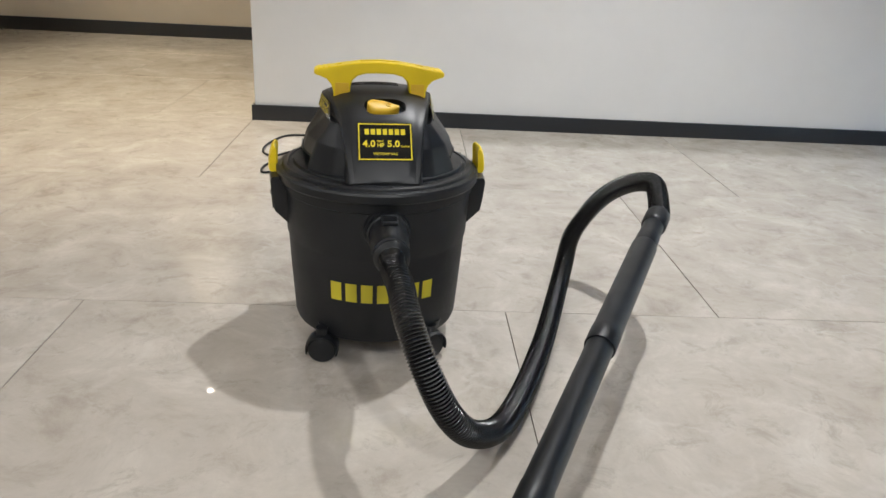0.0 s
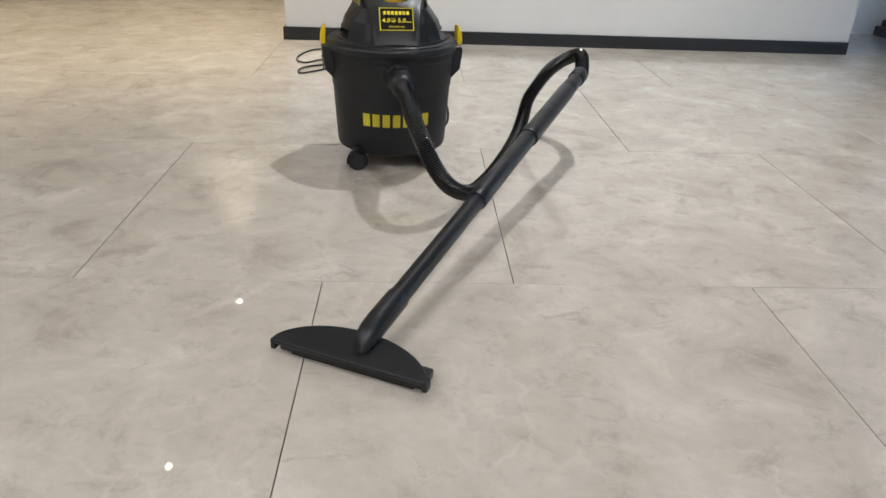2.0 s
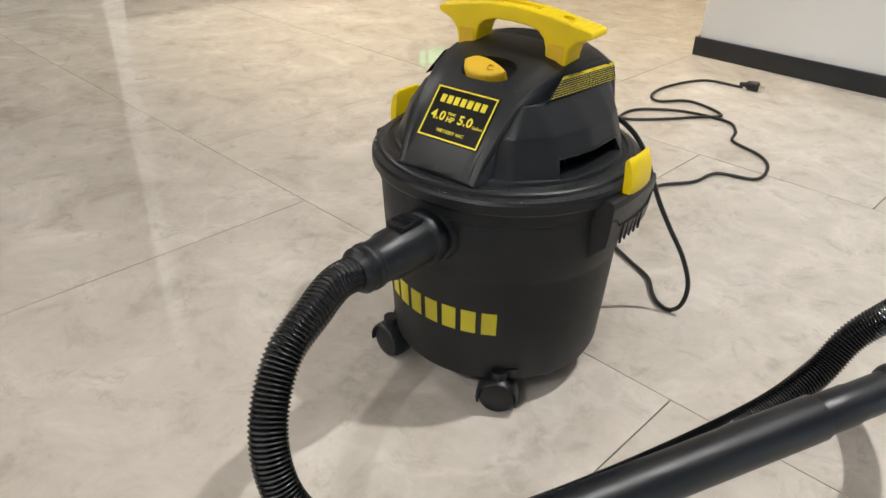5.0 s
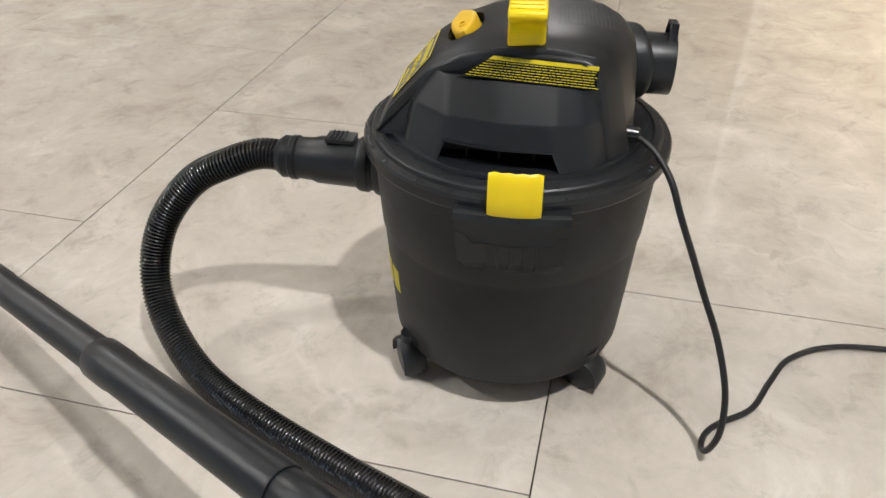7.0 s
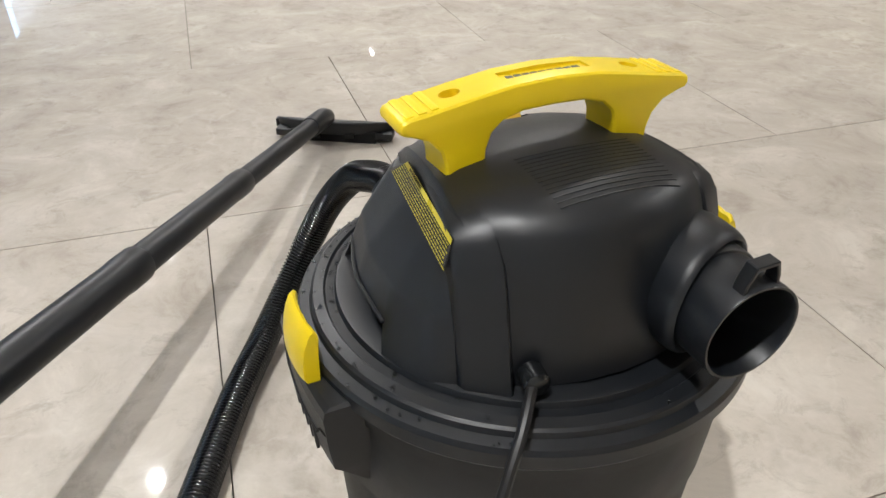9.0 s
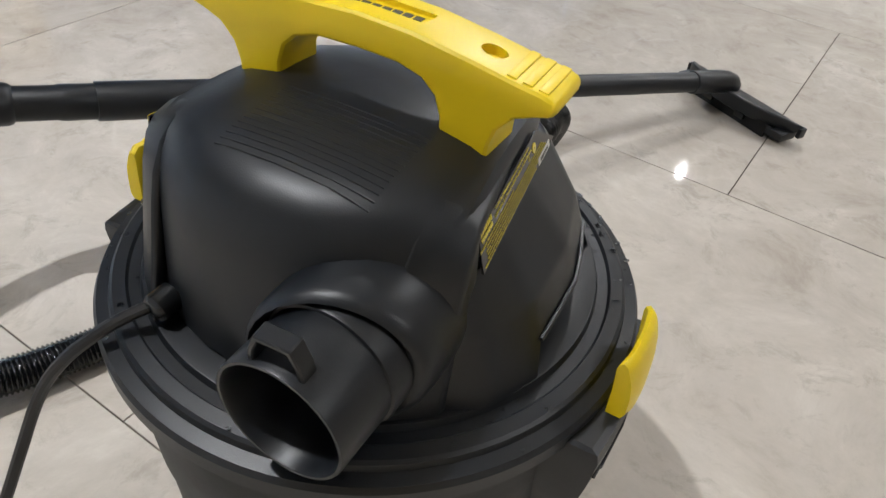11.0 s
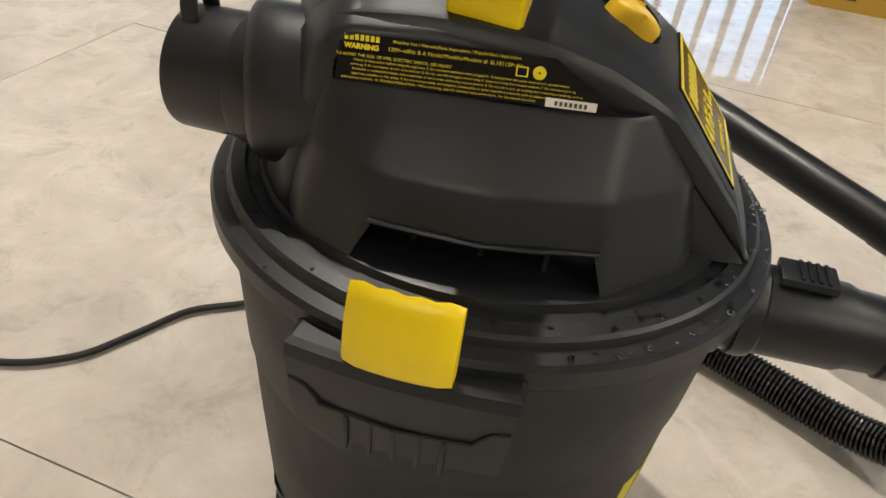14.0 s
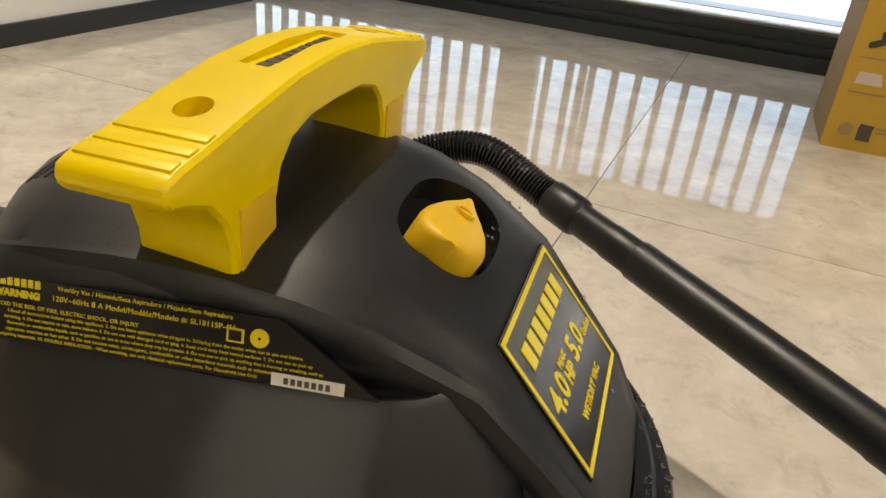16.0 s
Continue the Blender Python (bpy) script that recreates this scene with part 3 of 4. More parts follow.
# front label
tilt = math.degrees(math.atan2(0.3915 - 0.342, 0.131 - 0.088))
FL = pose(0.002, -0.1080, 0.3722, tilt, 0, 0)
fl = part("front_label", box(-0.0415, 0.0415, -0.0315, 0.0315, -0.001, 0.0004), M_LABEL, vac, "glossy black name label with yellow border", at=FL)
for a in (box(-0.0405, 0.0405, 0.0285, 0.0305, 0.0004, 0.0008), box(-0.0405, 0.0405, -0.0305, -0.0285, 0.0004, 0.0008), box(-0.0405, -0.0385, -0.0285, 0.0285, 0.0004, 0.0008), box(0.0385, 0.0405, -0.0285, 0.0285, 0.0004, 0.0008)):
    part("label_border", a, M_LABELYELLOW, fl)
# brand mark: plain bar shapes


def brand_bars(parent, width, height, m, material, around=None, thick=0.0004):
    """Seven plain upright blocks in place of a brand name."""
    for k in range(7):
        x = (k - 3) * width / 7
        w = width / 7 * 0.36
        if around:
            r, slope = around
            lp = []
            for j in range(4):
                a = (x - w + 2 * w * j / 3) / r
                lp.append([((r + slope * zz + d) * math.sin(a), -(r + slope * zz + d) * math.cos(a), zz) for zz, d in ((-height / 2, -0.001), (-height / 2, thick), (height / 2, thick), (height / 2, -0.001))])
            part("brand_block", rings(lp), material, parent, at=m)
        else:
            part("brand_block", box(x - w, x + w, -height / 2, height / 2, 0, thick), material, parent, at=m)


brand_bars(fl, 0.064, 0.0095, pose(0, 0.0165, 0.0004), M_LABELYELLOW)
lettering("label_print", "4.0", 0.0150, M_LABELYELLOW, fl, pose(-0.0245, -0.004, 0.0006), 0.0002, 1.0, 0.0004)
lettering("label_print", "PEAK", 0.0045, M_LABELYELLOW, fl, pose(-0.0075, 0.0005, 0.0006), 0.0002, 1.0, 0.0001)
lettering("label_print", "HP", 0.0085, M_LABELYELLOW, fl, pose(-0.0072, -0.0062, 0.0006), 0.0002, 1.0, 0.0003)
lettering("label_print", "5.0", 0.0150, M_LABELYELLOW, fl, pose(0.0125, -0.004, 0.0006), 0.0002, 1.0, 0.0004)
lettering("label_print", "Gallon", 0.0050, M_LABELYELLOW, fl, pose(0.0302, -0.0075, 0.0006), 0.0002, 1.0, 0.0001)
lettering("label_print", "WET/DRY VAC", 0.0054, M_LABELYELLOW, fl, pose(0, -0.0205, 0.0006), 0.0002, 1.0, 0.0001)

# drum mark
drum = bpy.data.objects["drum"]
brand_bars(drum, 0.178, 0.032, pose(0, 0, 0.1345), M_PRINT, (0.1472, 0.0560))

# side labels: small print as lines
rng = random.Random(4)
for s in (1, -1):
    run = Vector((0.13, 1.0, -0.02)).normalized()
    rise = Vector((-0.26, 0.052, 0.96))
    if s < 0:
        run, rise = Vector((run.x, -run.y, -run.z)), Vector((-rise.x, rise.y, rise.z))
    out_ = run.cross(rise).normalized()
    rise = out_.cross(run)
    m = Matrix((run, rise, out_)).transposed().to_4x4()
    m.translation = Vector((s * 0.0868, 0.0135, 0.4025)) + run * (0.0065 if s < 0 else 0.0) + out_ * 0.0004
    # outline: a long trapezoid, higher at the back
    pts = [(-0.068, -0.0105), (0.062, -0.0105), (0.062, 0.0105), (-0.036, 0.0105)] if s > 0 else [(-0.062, -0.0105), (0.068, -0.0105), (0.036, 0.0105), (-0.060, 0.0105)]
    lab = part("side_label", prism(pts, 0.0, 0.0012, axis="z"), M_LABEL, vac, "black warning label with yellow small print", at=m)
    if s > 0:
        part("label_band", prism([(-0.0405, 0.0068), (0.062, 0.0068), (0.062, 0.0105), (-0.036, 0.0105)], 0.0012, 0.0015, axis="z"), M_LABELYELLOW, lab)
        lettering("label_print", "AVERTISSEMENT", 0.0036, M_DARK, lab, pose(-0.014, 0.0092, 0.0017), 0.0001)
    else:
        lettering("label_print", "WARNING", 0.0031, M_LABELYELLOW, lab, pose(-0.0505, 0.0050, 0.0014), 0.0001, 1.0, 0.0002)
        lettering("label_print", "Wet/dry Vac / Húmeda/Seca Aspiradora / Mojado/Seco Aspiradora", 0.0020, M_LABELYELLOW, lab, pose(-0.0080, 0.0088, 0.0014), 0.0001)
        lettering("label_print", "120V~60Hz 8 A Model/Modèle/Modelo #: SL18115P-4H", 0.0025, M_LABELYELLOW, lab, pose(-0.0085, 0.0054, 0.0014), 0.0001)
        SMALL = ["TO AVOID THE RISK OF FIRE, ELECTRIC SHOCK, OR INJURY",
                 "1.Read all instructions before using this appliance. 2. Do not leave appliance when plugged in. 3.Unplug from the outlet when not in use and before",
                 "servicing. 4. Do not expose to rain, store indoors. 5. Do not use with damaged cord or plug. 6. Keep cord away from heated surfaces. 7. Do not use to pick up",
                 "flammable or combustible liquids, such as gasoline, or use in areas where they may be present. 8. Do not use to pick up anything that is burning or smoking, such as",
                 "cigarettes, matches or hot ashes. 9. Do not vacuum toxic, carcinogenic, combustible or other hazardous materials such as asbestos, pesticides or other health",
                 "endangering materials. 10. DOUBLE INSULATION - When servicing, use only identical replacement parts. For Household Use Only"]
        SPAN = [(-0.0595, -0.012), (-0.0605, 0.050), (-0.0608, 0.0525), (-0.0610, 0.0570), (-0.0613, 0.0590), (-0.0615, 0.0320)]
        for q, (words, (xa, xb)) in enumerate(zip(SMALL, SPAN)):
            lettering("label_print", words, 2.05 * (xb - xa) / len(words), M_LABELYELLOW, lab, pose((xa + xb) / 2, 0.0012 - 0.0020 * q, 0.0014), 0.0001)
        brand_bars(lab, 0.0165, 0.0026, pose(-0.0505, 0.0088, 0.0012), M_LABELYELLOW, None, 0.0003)
        part("white_sticker", box(0.034, 0.057, -0.0105, -0.0065, 0.0012, 0.0016), M_STICKER, lab, "white serial sticker")
        for q in range(7):
            part("sticker_print", box(0.038 + 0.0022 * q, 0.0394 + 0.0022 * q, -0.0096, -0.0076, 0.0016, 0.0018), M_CARDINK, lab)
        part("square_mark", box(0.019, 0.0245, 0.0010, 0.0055, 0.0012, 0.0015), M_LABELYELLOW, lab)
        part("square_mark_inner", box(0.0197, 0.0238, 0.0016, 0.0049, 0.0015, 0.0017), M_LABEL, lab)
        part("round_mark", lathe([(0.0005, 0.0), (0.003, 0.0), (0.003, -0.0004)], 20, False, False), M_LABELYELLOW, lab, at=pose(0.0295, 0.0035, 0.0016))
    if s < 0:
        continue
    rows, top, step = 7, 0.0052, 0.0024
    bm = bmesh.new()
    for q in range(rows):
        y = top - step * q
        f = (y + 0.0115) / 0.023
        x = -0.064 + (0.030 if s > 0 else 0.006) * f
        end = 0.064 if s > 0 else (0.064 - 0.028 * f if y > -0.0055 else 0.031)
        while x < end - 0.004:
            w = rng.uniform(0.002, 0.006)
            x1, ya, yb = min(x + w, end), y - step * 0.17, y + step * 0.17
            bm.faces.new([bm.verts.new(p) for p in ((x, ya, 0.0014), (x1, ya, 0.0014), (x1, yb, 0.0014), (x, yb, 0.0014))])
            x += w + 0.0009
    part("small_print", bm, M_PRINT, lab, "rows of tiny yellow print")

# latches with their brackets
for s in (-1, 1):
    br = [(-0.052, 0.2905), (-0.052, 0.262), (-0.046, 0.232), (0.058, 0.232), (0.064, 0.262), (0.064, 0.2905)]
    lp = []
    for z, r, a, b in ((0.214, 0.150, -0.040, 0.052), (0.232, 0.166, -0.043, 0.055), (0.240, 0.1735, -0.045, 0.057), (0.262, 0.1765, -0.047, 0.059), (0.290, 0.1785, -0.049, 0.061), (0.2965, 0.1770, -0.049, 0.061), (0.2980, 0.1730, -0.047, 0.059), (0.2985, 0.158, -0.046, 0.058)):
        row = []
        for k in range(9):
            y = a + (b - a) * k / 8
            bow = 0.004 * ((k - 4) / 4) ** 2
            row.append((s * (r - bow), y, z))
        row += [(s * 0.140, b, z), (s * 0.140, a, z)]
        lp.append(row)
    bk = part("latch_bracket", rings(lp), M_BLACK, vac, "black ear carrying a latch", sharp=12)
    seam = [(-0.0470, 0.2760), (-0.0390, 0.2745), (-0.0345, 0.2700), (-0.0310, 0.2650), (0.006, 0.2625), (0.0430, 0.2650), (0.0465, 0.2700), (0.0510, 0.2745), (0.0590, 0.2760)]
    part("bracket_seam", tube([Vector((s * (0.1774 - 0.004 * ((y - 0.006) / 0.054) ** 2), y, z)) for y, z in seam], 0.0011, 6), M_DARK, bk)
    for k in range(5):
        part("bracket_rib", box(-0.0012, 0.0012, -0.0012, 0.0012, -0.014, 0.012, 0.0006), M_BLACK, bk, at=pose(s * 0.1745, -0.018 + 0.012 * k, 0.250, 0, s * 4, 0))
    prof = [(0.1790, 0.2975), (0.1808, 0.3020), (0.1803, 0.3120), (0.1788, 0.3220), (0.1763, 0.3310), (0.1740, 0.3362), (0.1714, 0.3380), (0.1694, 0.3362), (0.1688, 0.3300), (0.1700, 0.3150), (0.1705, 0.2975)]
    lp = []
    for k in range(9):
        y = -0.0175 + 0.050 * k / 8
        bow = 0.0022 * ((k - 4) / 4) ** 2 + (0.0012 if k in (0, 8) else 0)
        lp.append([(s * (x - bow), y, z + (0.0026 if z > 0.31 else 0.0005) - (0.0015 if k in (0, 8) and z > 0.33 else 0) - (0.0012 if k % 2 == 0 and z > 0.33 else 0)) for x, z in prof])
    lt = rings(lp)
    part("latch", lt, M_YELLOW, vac, "bright yellow snap latch", sharp=40)

# castors
for sx in (-1, 1):
    for sy in (-1, 1):
        turn = {(1, -1): 28, (-1, -1): -8, (1, 1): 62, (-1, 1): 20}[(sx, sy)]
        c = pose(0.090 * sx - 0.006, -0.114, 0, 0, 0, turn) if sy < 0 else pose(0.082 * sx, 0.098, 0, 0, 0, turn)
        w = part("castor", lathe([(0.0005, -0.012), (0.014, -0.012), (0.0215, -0.0105), (0.0235, -0.008), (0.0235, 0.008), (0.0215, 0.0105), (0.014, 0.012), (0.0005, 0.012)], 32, False, False), M_BLACK, vac, "black castor wheel", at=c @ pose(0, 0, 0.0237, 90, 0, 0))
        hood = []
        for k in range(15):
            a = math.radians(-20 + 215 * k / 14)
            hood.append([(r * math.cos(a), yy, r * math.sin(a)) for r, yy in ((0.0250, -0.0150), (0.0272, -0.0120), (0.0278, 0.0), (0.0272, 0.0120), (0.0250, 0.0150), (0.0242, 0.0140), (0.0242, -0.0140))])
        part("castor_hood", rings(hood), M_BLACK, vac, at=c @ pose(0, 0, 0.0240), sharp=50)
        part("castor_stem", lathe([(0.010, 0.044), (0.010, 0.062)], 16), M_BLACK, vac, at=c)

# exhaust port on the back
EX = along((-0.0560, 0.098, 0.3625), (0.03, 1, -0.02))
port = part("exhaust_port", lathe([(0.0352, -0.03), (0.0352, 0.030), (0.0346, 0.0315), (0.0332, 0.032), (0.0329, 0.0655), (0.0324, 0.067), (0.0310, 0.067), (0.0302, 0.0655), (0.0300, 0.002), (0.0005, 0.0)], 64, True, False), M_BLACK, vac, "round black exhaust outlet", at=EX)
# added darker disc, stands in for the shade deep inside the outlet
part("outlet_shade_disc", lathe([(0.0005, 0.006), (0.0298, 0.006)], 32, False, False), M_DARK, port)
TAB = [(-0.0135, -0.004), (-0.0125, 0.004), (-0.0085, 0.0140), (0.0085, 0.0140), (0.0125, 0.004), (0.0135, -0.004), (0.0105, -0.004), (0.0098, 0.004), (0.0066, 0.0112), (-0.0066, 0.0112), (-0.0098, 0.004), (-0.0105, -0.004)]
part("outlet_tab", prism(TAB, -0.0045, 0.0045, 0.0006, 1), M_BLACK, vac, "raised lock tab shaped as a bridge", at=pose(-0.0535, 0.1585, 0.3945, -4, 0, 2), sharp=20)
fair = []
for y, r in ((0.060, 0.0420), (0.098, 0.0420), (0.110, 0.0415), (0.1145, 0.0400), (0.1165, 0.0375), (0.1165, 0.033)):
    fair.append([(-0.056 + r * math.cos(math.radians(a)), y + 0.012 * (math.cos(math.radians(a)) + 1) * (r > 0.035), max(0.3625 + r * math.sin(math.radians(a)), 0.3165)) for a in range(-90, 271, 12)])
part("port_fairing", rings(fair), M_BLACK, vac, sharp=45)

# vents in the top of the cover


def cover_top(x, y):
    """Height of the motor cover at x, y."""
    for (ya, za, wa, ea, ba), (yb, zb, wb, eb, bb) in zip(SPINE, SPINE[1:]):
        q = 1 - min(abs(x) / 0.079, 1) ** 2
        y0, y1 = ya + ba * q, yb + bb * q
        if y0 <= y <= y1:
            f = (y - y0) / (y1 - y0)
            z, w = za + f * (zb - za), wa + f * (wb - wa)
            a = abs(x) / w
            return z + (0.0035 - 0.0022 * a if a < 0.32 else 0.0028 - 0.0063 * (a - 0.32))
    return 0.32


for k in range(14):
    y = 0.036 + 0.0042 * k
    part("top_vent", tube([Vector((x, y, cover_top(x, y) - 0.0002)) for x in (-0.050, -0.042, -0.034, -0.022, -0.01, 0.0, 0.012, 0.024, 0.034)], 0.0007, 6), M_BLACK, vac)

# inlet on the drum
inlet = part("inlet_flange", lathe([(0.036, -0.01), (0.036, 0.004), (0.034, 0.008), (0.0305, 0.009), (0.0305, 0.020)], 40), M_BLACK, vac, "round hose inlet on the drum", at=along((0.004, -0.150, 0.247), (0, -1, 0)))
# cord grommet
part("cord_grommet", lathe([(0.0085, -0.010), (0.0085, 0.002), (0.0070, 0.004), (0.0042, 0.005)], 20), M_GLOSSBLACK, vac, at=along((0.060, 0.121, 0.330), (0.1, 1, -0.1)))

# ---- hose, wand, nozzle ----
hose = thing("vacuum_hose", pose(0, 0, 0), "shiny black ribbed plastic hose looping from the drum to the wand", "hose")
d0 = (VAC @ Vector((0.004, -0.170, 0.2475))) - Vector((0, 0, 0))
d1 = Vector((0.184, -0.342, 0.250))
axis = (d1 - d0).normalized()
L = (d1 - d0).length
cuff = part("hose_cuff", lathe([(0.033, -0.004), (0.033, 0.004), (0.0315, 0.008), (0.0290, 0.010), (0.0280, 0.058), (0.0255, 0.064), (0.0245, L - 0.020), (0.0265, L - 0.018), (0.0265, L - 0.012), (0.0245, L - 0.010), (0.0255, L - 0.002), (0.0215, L + 0.004), (0.0190, L + 0.006)], 40), M_BLACK, hose, "black hose cuff with a locking clip", at=along(d0, axis), sharp=30)
clip = part("cuff_clip", box(-0.012, 0.012, -0.003, 0.003, 0.012, 0.046, 0.0018), M_BLACK, cuff)
clip.matrix_basis = along(d0, axis).inverted() @ Matrix.Translation(d0 + axis * 0.0 + Vector((0, 0, 0.031))) @ axis.to_track_quat("Z", "Y").to_matrix().to_4x4()
for k in range(4):
    rb = part("clip_rib", box(-0.010, 0.010, -0.001, 0.0012, -0.001, 0.001), M_BLACK, cuff)
    rb.matrix_basis = along(d0, axis).inverted() @ Matrix.Translation(d0 + axis * (0.024 + 0.005 * k) + Vector((0, 0, 0.0345))) @ axis.to_track_quat("Z", "Y").to_matrix().to_4x4()

WAND_TOP, WAND_END = Vector((0.628, -0.096, 0.221)), Vector((0.155, -1.040, 0.056))
wdir = (WAND_END - WAND_TOP).normalized()
HOSE = [d1 - axis * 0.004, d1 + axis * 0.03, (0.197, -0.408, 0.240), (0.209, -0.457, 0.214), (0.234, -0.495, 0.163), (0.264, -0.502, 0.107), (0.298, -0.476, 0.062), (0.343, -0.412, 0.028), (0.390, -0.312, 0.021), (0.450, -0.144, 0.0205), (0.503, 0.030, 0.026), (0.530, 0.112, 0.056), (0.547, 0.150, 0.102),
        (0.573, 0.164, 0.143), (0.602, 0.158, 0.187), (0.632, 0.130, 0.223), (0.656, 0.085, 0.247), (0.664, 0.028, 0.256), WAND_TOP - wdir * 0.055, WAND_TOP - wdir * 0.02]
N = 310 * 4
path = smooth_path(HOSE, N)
rad = [(0.0168, 0.0188, 0.0190, 0.0172)[k % 4] for k in range(N)]
part("ribbed_tube", tube(path, rad, 20), M_HOSE, hose, "closely ribbed shiny black tube", sharp=60)
part("end_cuff", lathe([(0.0205, -0.042), (0.0215, -0.040), (0.0215, -0.004), (0.0200, 0.0), (0.0180, 0.002)], 28), M_BLACK, hose, at=along(WAND_TOP, wdir))

wand = thing("extension_wand", along(WAND_TOP, wdir), "straight black plastic extension wand in stepped sections", "vacuum wand")
WL = (WAND_END - WAND_TOP).length
secs = [(0.0, 0.080, 0.0178), (0.077, WL * 0.345, 0.0208), (WL * 0.340, WL * 0.625, 0.0188), (WL * 0.620, WL - 0.02, 0.0166)]
for k, (a, b, r) in enumerate(secs):
    part("wand_tube", lathe([(r - 0.004, a), (r - 0.0006, a), (r, a + 0.002), (r, b - 0.040), (r + 0.0010, b - 0.036), (r + 0.0010, b - 0.002), (r + 0.0004, b), (r - 0.004, b)], 36), M_BLACK, wand, sharp=28)

# floor nozzle
NZ = pose(0.131, -1.056, 0, 0, 0, -25.2)
noz = thing("floor_nozzle", NZ, "wide black floor nozzle with a domed sloping top", "floor nozzle")
HWN = 0.127


def nozzle_back(u):
    return -0.027 + 0.050 * max(1 - abs(u) ** 2.1, 0.0) ** 0.75


lp = []
for k in range(33):
    u = -math.cos(math.pi * k / 32)
    x, yb = u * HWN, nozzle_back(u)
    top = 0.030 + 0.016 * max(1 - abs(u) ** 2.3, 0.0) ** 0.5
    lp.append([(x, -0.034, 0.020), (x, -0.0365, 0.0225), (x, -0.0365, 0.0265), (x, -0.0345, 0.0290), (x, yb - 0.004, top), (x, yb - 0.001, top - 0.0012), (x, yb, top - 0.004), (x, yb, 0.0215), (x, yb - 0.002, 0.020)])
moulded(part("nozzle_body", rings(lp), M_BLACK, noz, "half-moon plate with a straight front edge"), 60)
part("nozzle_base", box(-0.121, 0.121, -0.027, 0.011, 0.007, 0.0215, 0.002), M_BLACK, noz, "straight black base under the plate")
for s in (-1, 1):
    part("end_cap", box(s * HWN - 0.004, s * HWN + 0.004, -0.037, -0.022, 0.012, 0.029, 0.0015), M_BLACK, noz)
part("squeegee_strip", box(-0.104, 0.104, -0.022, -0.017, 0.0, 0.024), M_DARK, noz, "black rubber strip")
part("squeegee_strip", box(-0.088, 0.088, 0.008, 0.013, 0.0, 0.024), M_DARK, noz, "black rubber strip")
for x in (-0.088, -0.036, 0.036, 0.088):
    yb = nozzle_back(x / HWN)
    part("strip_clip", box(x - 0.010, x + 0.010, yb - 0.006, yb + 0.0015, 0.012, 0.0225, 0.001), M_GLOSSBLACK, noz)
# neck that runs out into the plate
nk0 = NZ.inverted() @ WAND_END
nk1 = NZ.inverted() @ (WAND_END - wdir * 0.075)
nd = (nk1 - nk0).normalized()
neck = [nk0 + nd * 0.078, nk0 + nd * 0.076, nk0 + nd * 0.010, nk0 - nd * 0.008 - Vector((0, 0, 0.001)), nk0 - nd * 0.024 - Vector((0, 0, 0.004)), nk0 - nd * 0.034 - Vector((0, 0, 0.010)), nk0 - nd * 0.040 - Vector((0, 0, 0.018))]
part("nozzle_neck", tube(neck, [0.0180, 0.0192, 0.0195, 0.0192, 0.0175, 0.0140, 0.0080], 28), M_BLACK, noz, sharp=45)

# ---- power cord ----
cord = thing("power_cord", pose(0, 0, 0), "thin black rubber power cord lying in loose loops on the floor", "power cord")
CORD_FLOOR = [(0.051, 0.562), (0.093, 0.64), (0.106, 0.715), (0.178, 0.749), (0.17, 0.829), (0.127, 0.882), (0.046, 0.919), (0.021, 0.987), (-0.028, 1.036), (-0.142, 1.019), (-0.23, 0.944), (-0.228, 0.856),
              (-0.17, 0.899), (-0.09, 1.012), (-0.058, 1.071), (-0.166, 1.108), (-0.226, 1.045), (-0.268, 1.081), (-0.275, 1.181), (-0.23, 1.312), (-0.123, 1.335)]
CORD = [VAC @ Vector((0.060, 0.118, 0.331)), (0.207, 0.066, 0.327), (0.217, 0.080, 0.318), (0.232, 0.096, 0.299), (0.246, 0.109, 0.271), (0.254, 0.128, 0.230), (0.262, 0.146, 0.190), (0.275, 0.167, 0.146), (0.297, 0.183, 0.098), (0.313, 0.186, 0.055), (0.312, 0.180, 0.022), (0.297, 0.176, 0.006), (0.275, 0.181, 0.005),
        (0.254, 0.198, 0.005), (0.222, 0.236, 0.005), (0.170, 0.262, 0.005), (0.120, 0.292, 0.005), (0.083, 0.355, 0.005), (0.068, 0.470, 0.005)] + [(x, y, 0.005) for x, y in CORD_FLOOR]
part("cable", tube(smooth_path(CORD, 420), 0.0036, 10), M_CORD, cord)
pl = Vector(CORD[-1])
pd = (pl - Vector(CORD[-2])).normalized()
plug = part("plug", tube([pl - pd * 0.01, pl + pd * 0.006, pl + pd * 0.012, pl + pd * 0.040, pl + pd * 0.043], [0.005, 0.007, 0.0125, 0.0135, 0.011], 14), M_CORD, cord, "moulded black mains plug")
plug.location.z = 0.009
sd = pd.cross(Vector((0, 0, 1)))
for s in (-1, 1):
    pb = part("plug_blade", box(-0.0008, 0.0008, -0.003, 0.003, 0, 0.017), M_METAL, cord, "flat metal blade", at=along(pl + pd * 0.042 + sd * 0.0055 * s + Vector((0, 0, 0.009)), pd))

# ---- carton by the window ----
BW, BH, BD = 0.405, 0.47, 0.30
carton = thing("carton", pose(1.918, -0.425, 0, 0, 0, -88), "yellow printed cardboard carton standing on the floor", "box")
part("card_body", box(0, BW, 0.0, BD, 0.0, BH, 0.003), M_CARD, carton)
part("card_side", box(-0.0012, 0.0, 0.006, BD - 0.006, 0.006, BH - 0.006), M_BROWNCARD, carton)


def icon(x, z, shape, mat=M_CARDINK):
    part("printed_picture", prism([(x + a, z + c) for a, c in shape], -0.0014, -0.0002), mat, carton)


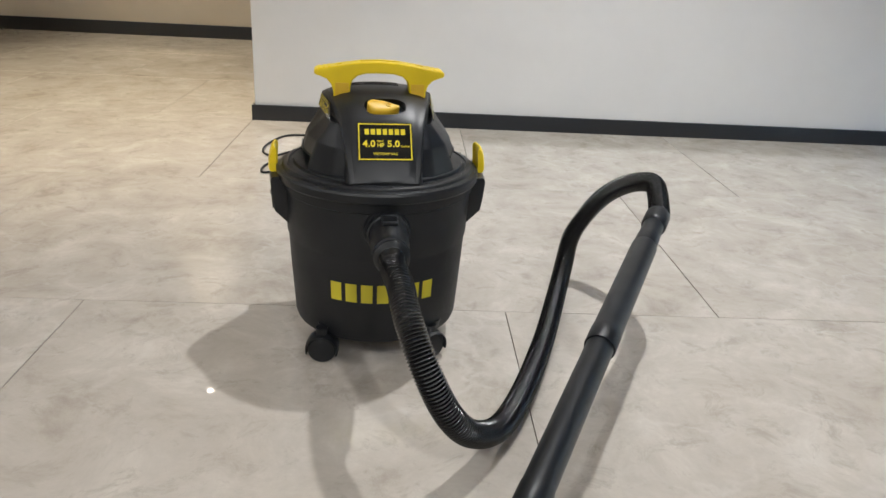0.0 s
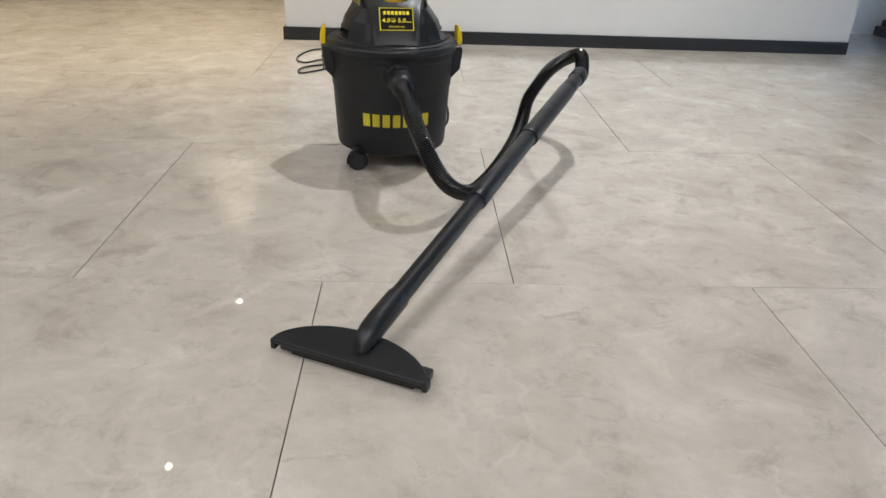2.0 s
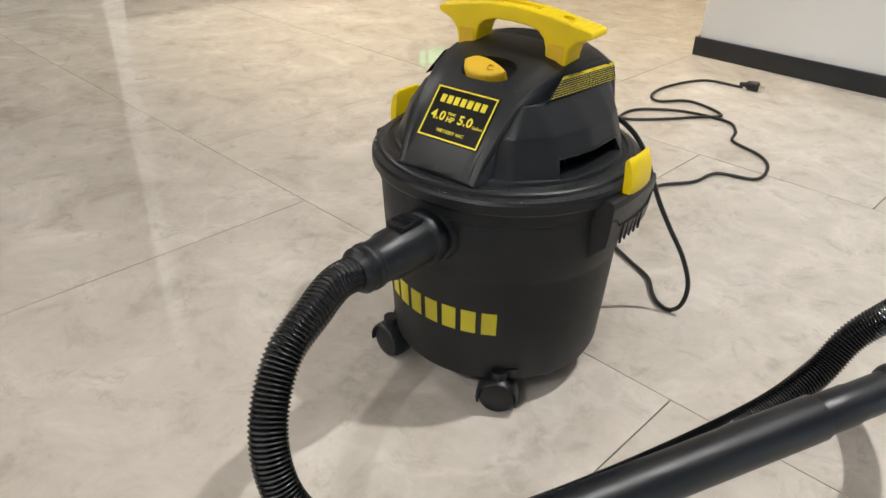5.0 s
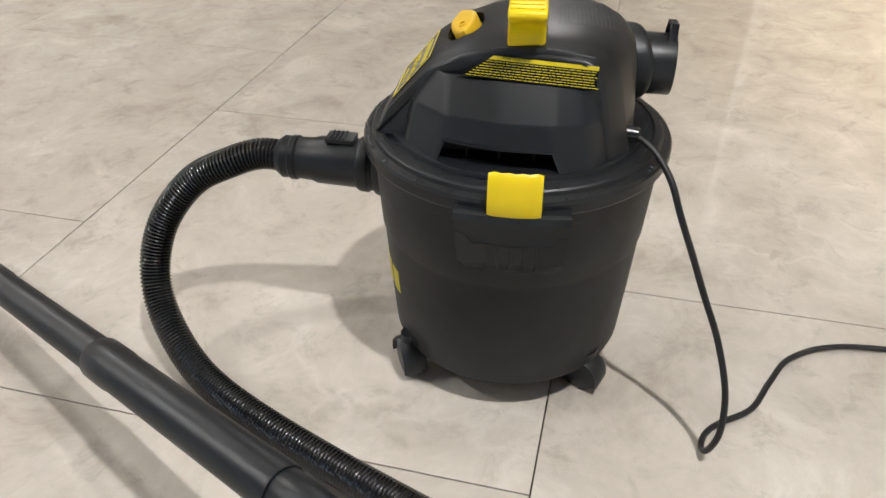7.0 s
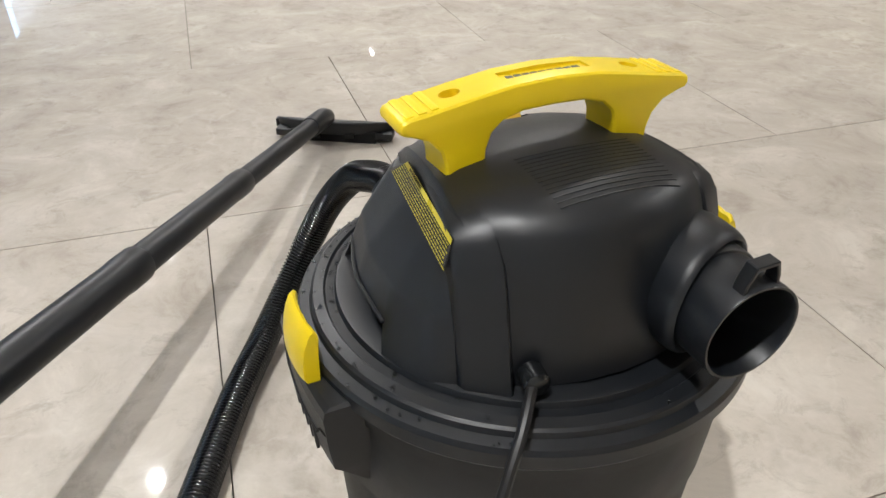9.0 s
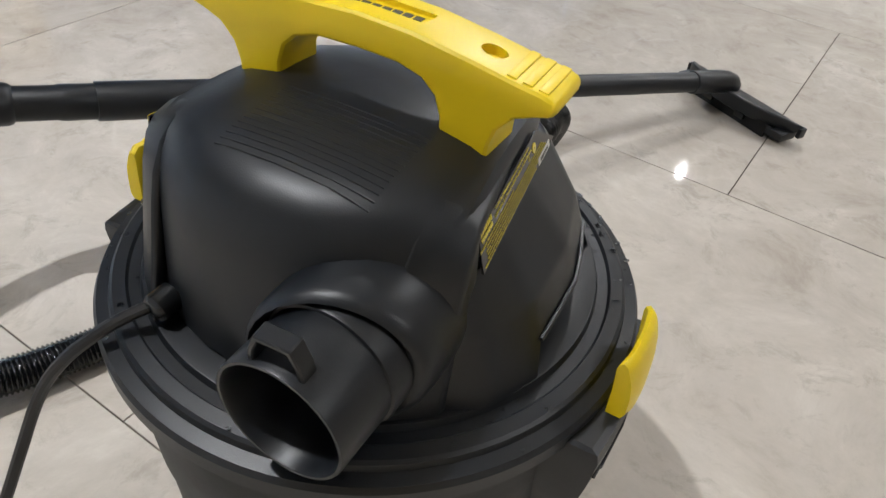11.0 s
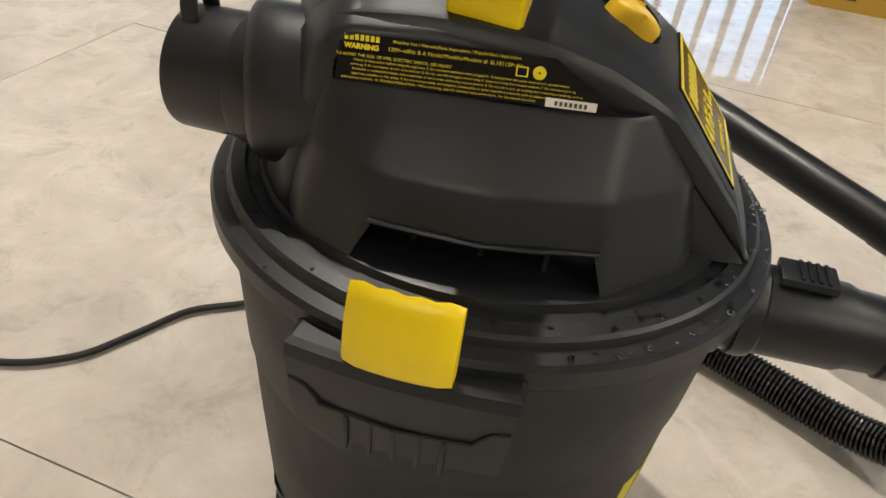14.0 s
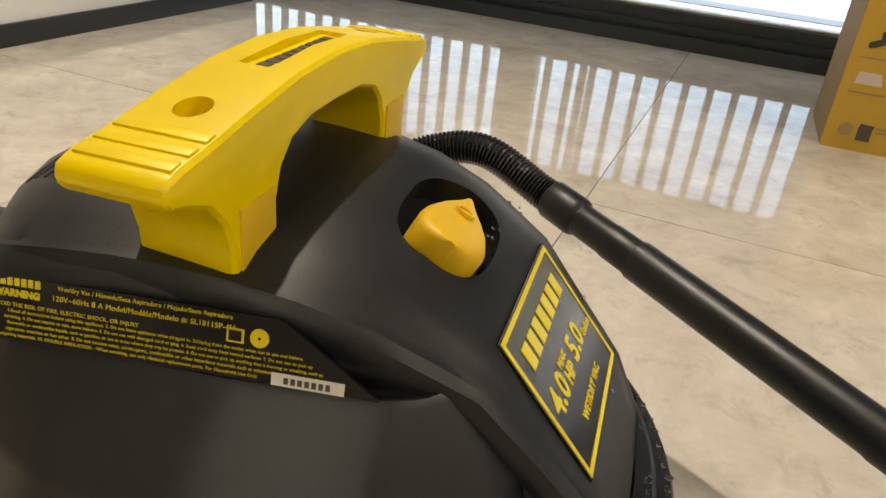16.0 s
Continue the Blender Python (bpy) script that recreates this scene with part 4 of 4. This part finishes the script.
sq = [(-0.024, -0.017), (0.022, -0.017), (0.026, 0.017), (-0.02, 0.017)]
icon(0.070, 0.355, sq)
icon(0.200, 0.345, [(-0.028, -0.017), (0.028, -0.017), (0.010, -0.004), (0.006, 0.022), (-0.006, 0.022), (-0.009, -0.004)])
for q in range(3):
    icon(0.318, 0.330 + 0.013 * q, [(-0.034, -0.004), (0.034, -0.004), (0.034, 0.004), (-0.034, 0.004)])
icon(0.060, 0.262, [(-0.030, -0.014), (-0.022, -0.017), (0.030, 0.005), (0.026, 0.012), (0.004, 0.012), (-0.002, 0.024), (-0.010, 0.022), (-0.008, 0.006), (-0.030, -0.004)])
icon(0.200, 0.255, [(-0.030, -0.004), (0.032, -0.008), (0.032, 0.006), (-0.030, 0.008)])
icon(0.318, 0.248, [(-0.034, 0.012), (-0.018, 0.002), (0.0, -0.014), (0.022, -0.014), (0.032, -0.002), (0.024, 0.010), (0.0, 0.011), (-0.028, 0.020)])
icon(0.058, 0.176, [(-0.030, -0.014), (0.030, -0.014), (0.022, 0.014), (-0.026, 0.014)], M_CARDPALE)
icon(0.196, 0.168, [(-0.036, -0.004), (0.004, -0.020), (0.036, 0.004), (-0.004, 0.019)], M_CARDPALE)
for x, z, w in ((0.04, 0.320, 0.05), (0.17, 0.306, 0.06), (0.29, 0.303, 0.07), (0.02, 0.222, 0.09), (0.17, 0.216, 0.07), (0.29, 0.210, 0.07), (0.02, 0.140, 0.08), (0.15, 0.128, 0.12), (0.15, 0.120, 0.10), (0.11, 0.062, 0.07), (0.11, 0.052, 0.06), (0.20, 0.062, 0.08), (0.20, 0.052, 0.07)):
    part("print_line", box(x, x + w, -0.0012, 0.0, z, z + 0.004), M_BROWNCARD, carton)
part("printed_mark", prism([(0.045 + 0.017 * math.cos(a * 0.524), 0.050 + 0.017 * math.sin(a * 0.524)) for a in range(12)], -0.0014, -0.0002), M_BROWNCARD, carton)
icon(0.088, 0.048, [(-0.016, -0.020), (0.016, -0.020), (0.014, 0.010), (0.018, 0.020), (-0.014, 0.022), (-0.017, 0.010)])
part("barcode_patch", box(0.318, 0.372, -0.0012, 0.0, 0.020, 0.048), M_STICKER, carton)
for q in range(9):
    part("barcode_bar", box(0.324 + 0.0048 * q, 0.3262 + 0.0048 * q, -0.0018, -0.0010, 0.024, 0.044), M_CARDINK, carton)
part("printed_band", box(0.03, 0.36, -0.0012, 0.0, 0.400, 0.412), M_CARDINK, carton)
part("pale_panel", box(0.004, BW - 0.004, -0.0016, -0.0012, 0.420, BH - 0.006), M_CARDPALE, carton)

# ---- water drops on the lid and cover ----
drops = bmesh.new()
rng = random.Random(11)


def drop(p, nrm, r):
    q = Vector(nrm).to_track_quat("Z", "Y").to_matrix().to_4x4()
    m = Matrix.Translation(p) @ q @ pose(0, 0, 0, 0, 0, rng.uniform(0, 360)) @ Matrix.Diagonal((r * rng.uniform(0.8, 1.5), r, r * 0.5, 1))
    g = bmesh.ops.create_icosphere(drops, subdivisions=1, radius=1, matrix=m)
    return g


for k in range(260):
    a = math.radians(rng.gauss(-75, 62))
    r = rng.choice((rng.uniform(0.1485, 0.155), rng.uniform(0.1595, 0.165), rng.uniform(0.139, 0.146)))
    z = 0.3150 if r < 0.157 else 0.3080
    z = 0.3140 if r < 0.147 else z
    drop((r * math.cos(a), r * math.sin(a), z), (0, 0, 1), rng.uniform(0.0007, 0.0021))
for k in range(70):
    x = rng.uniform(0.004, 0.056)
    u = rng.random()
    drop((x, -0.131 + 0.062 * u, 0.3465 + 0.064 * u), (0, -0.75, 0.66), rng.uniform(0.0005, 0.0012))
wd = part("water_drops", drops, M_WATER)
wd.matrix_basis = VAC
tagged(wd, "small clear water drops scattered over the vacuum lid", "water", kind="stuff")

# ---- floor tiles ----
TILE_X, TILE_Y, GAP = 0.80, 0.797, 0.0017
tile_me = None
for row in range(-16, 6):
    y0 = row * TILE_Y
    shift = 0.4 if row % 2 else (0.048 if row == -2 else 0.025)
    for col in range(-11, 4):
        x0 = shift + col * TILE_X
        if x0 > 2.85 or x0 + TILE_X < -8.0:
            continue
        if X_CORNER + 0.05 < x0 < 1.9 and y0 > Y_BACK + 0.05 or x0 > 1.9 and y0 > Y_NICHE - 0.1:
            continue
        if tile_me is None:
            t = part("tile", box(0, TILE_X - GAP, 0, TILE_Y - GAP, -0.012, 0, 0.0003, 1), M_TILE, floor)
            tile_me = t.data
        else:
            t = new("tile", tile_me)
            t.parent = floor
        t.location = (x0 + GAP / 2, y0 + GAP / 2, rng.uniform(-0.0003, 0.0003))
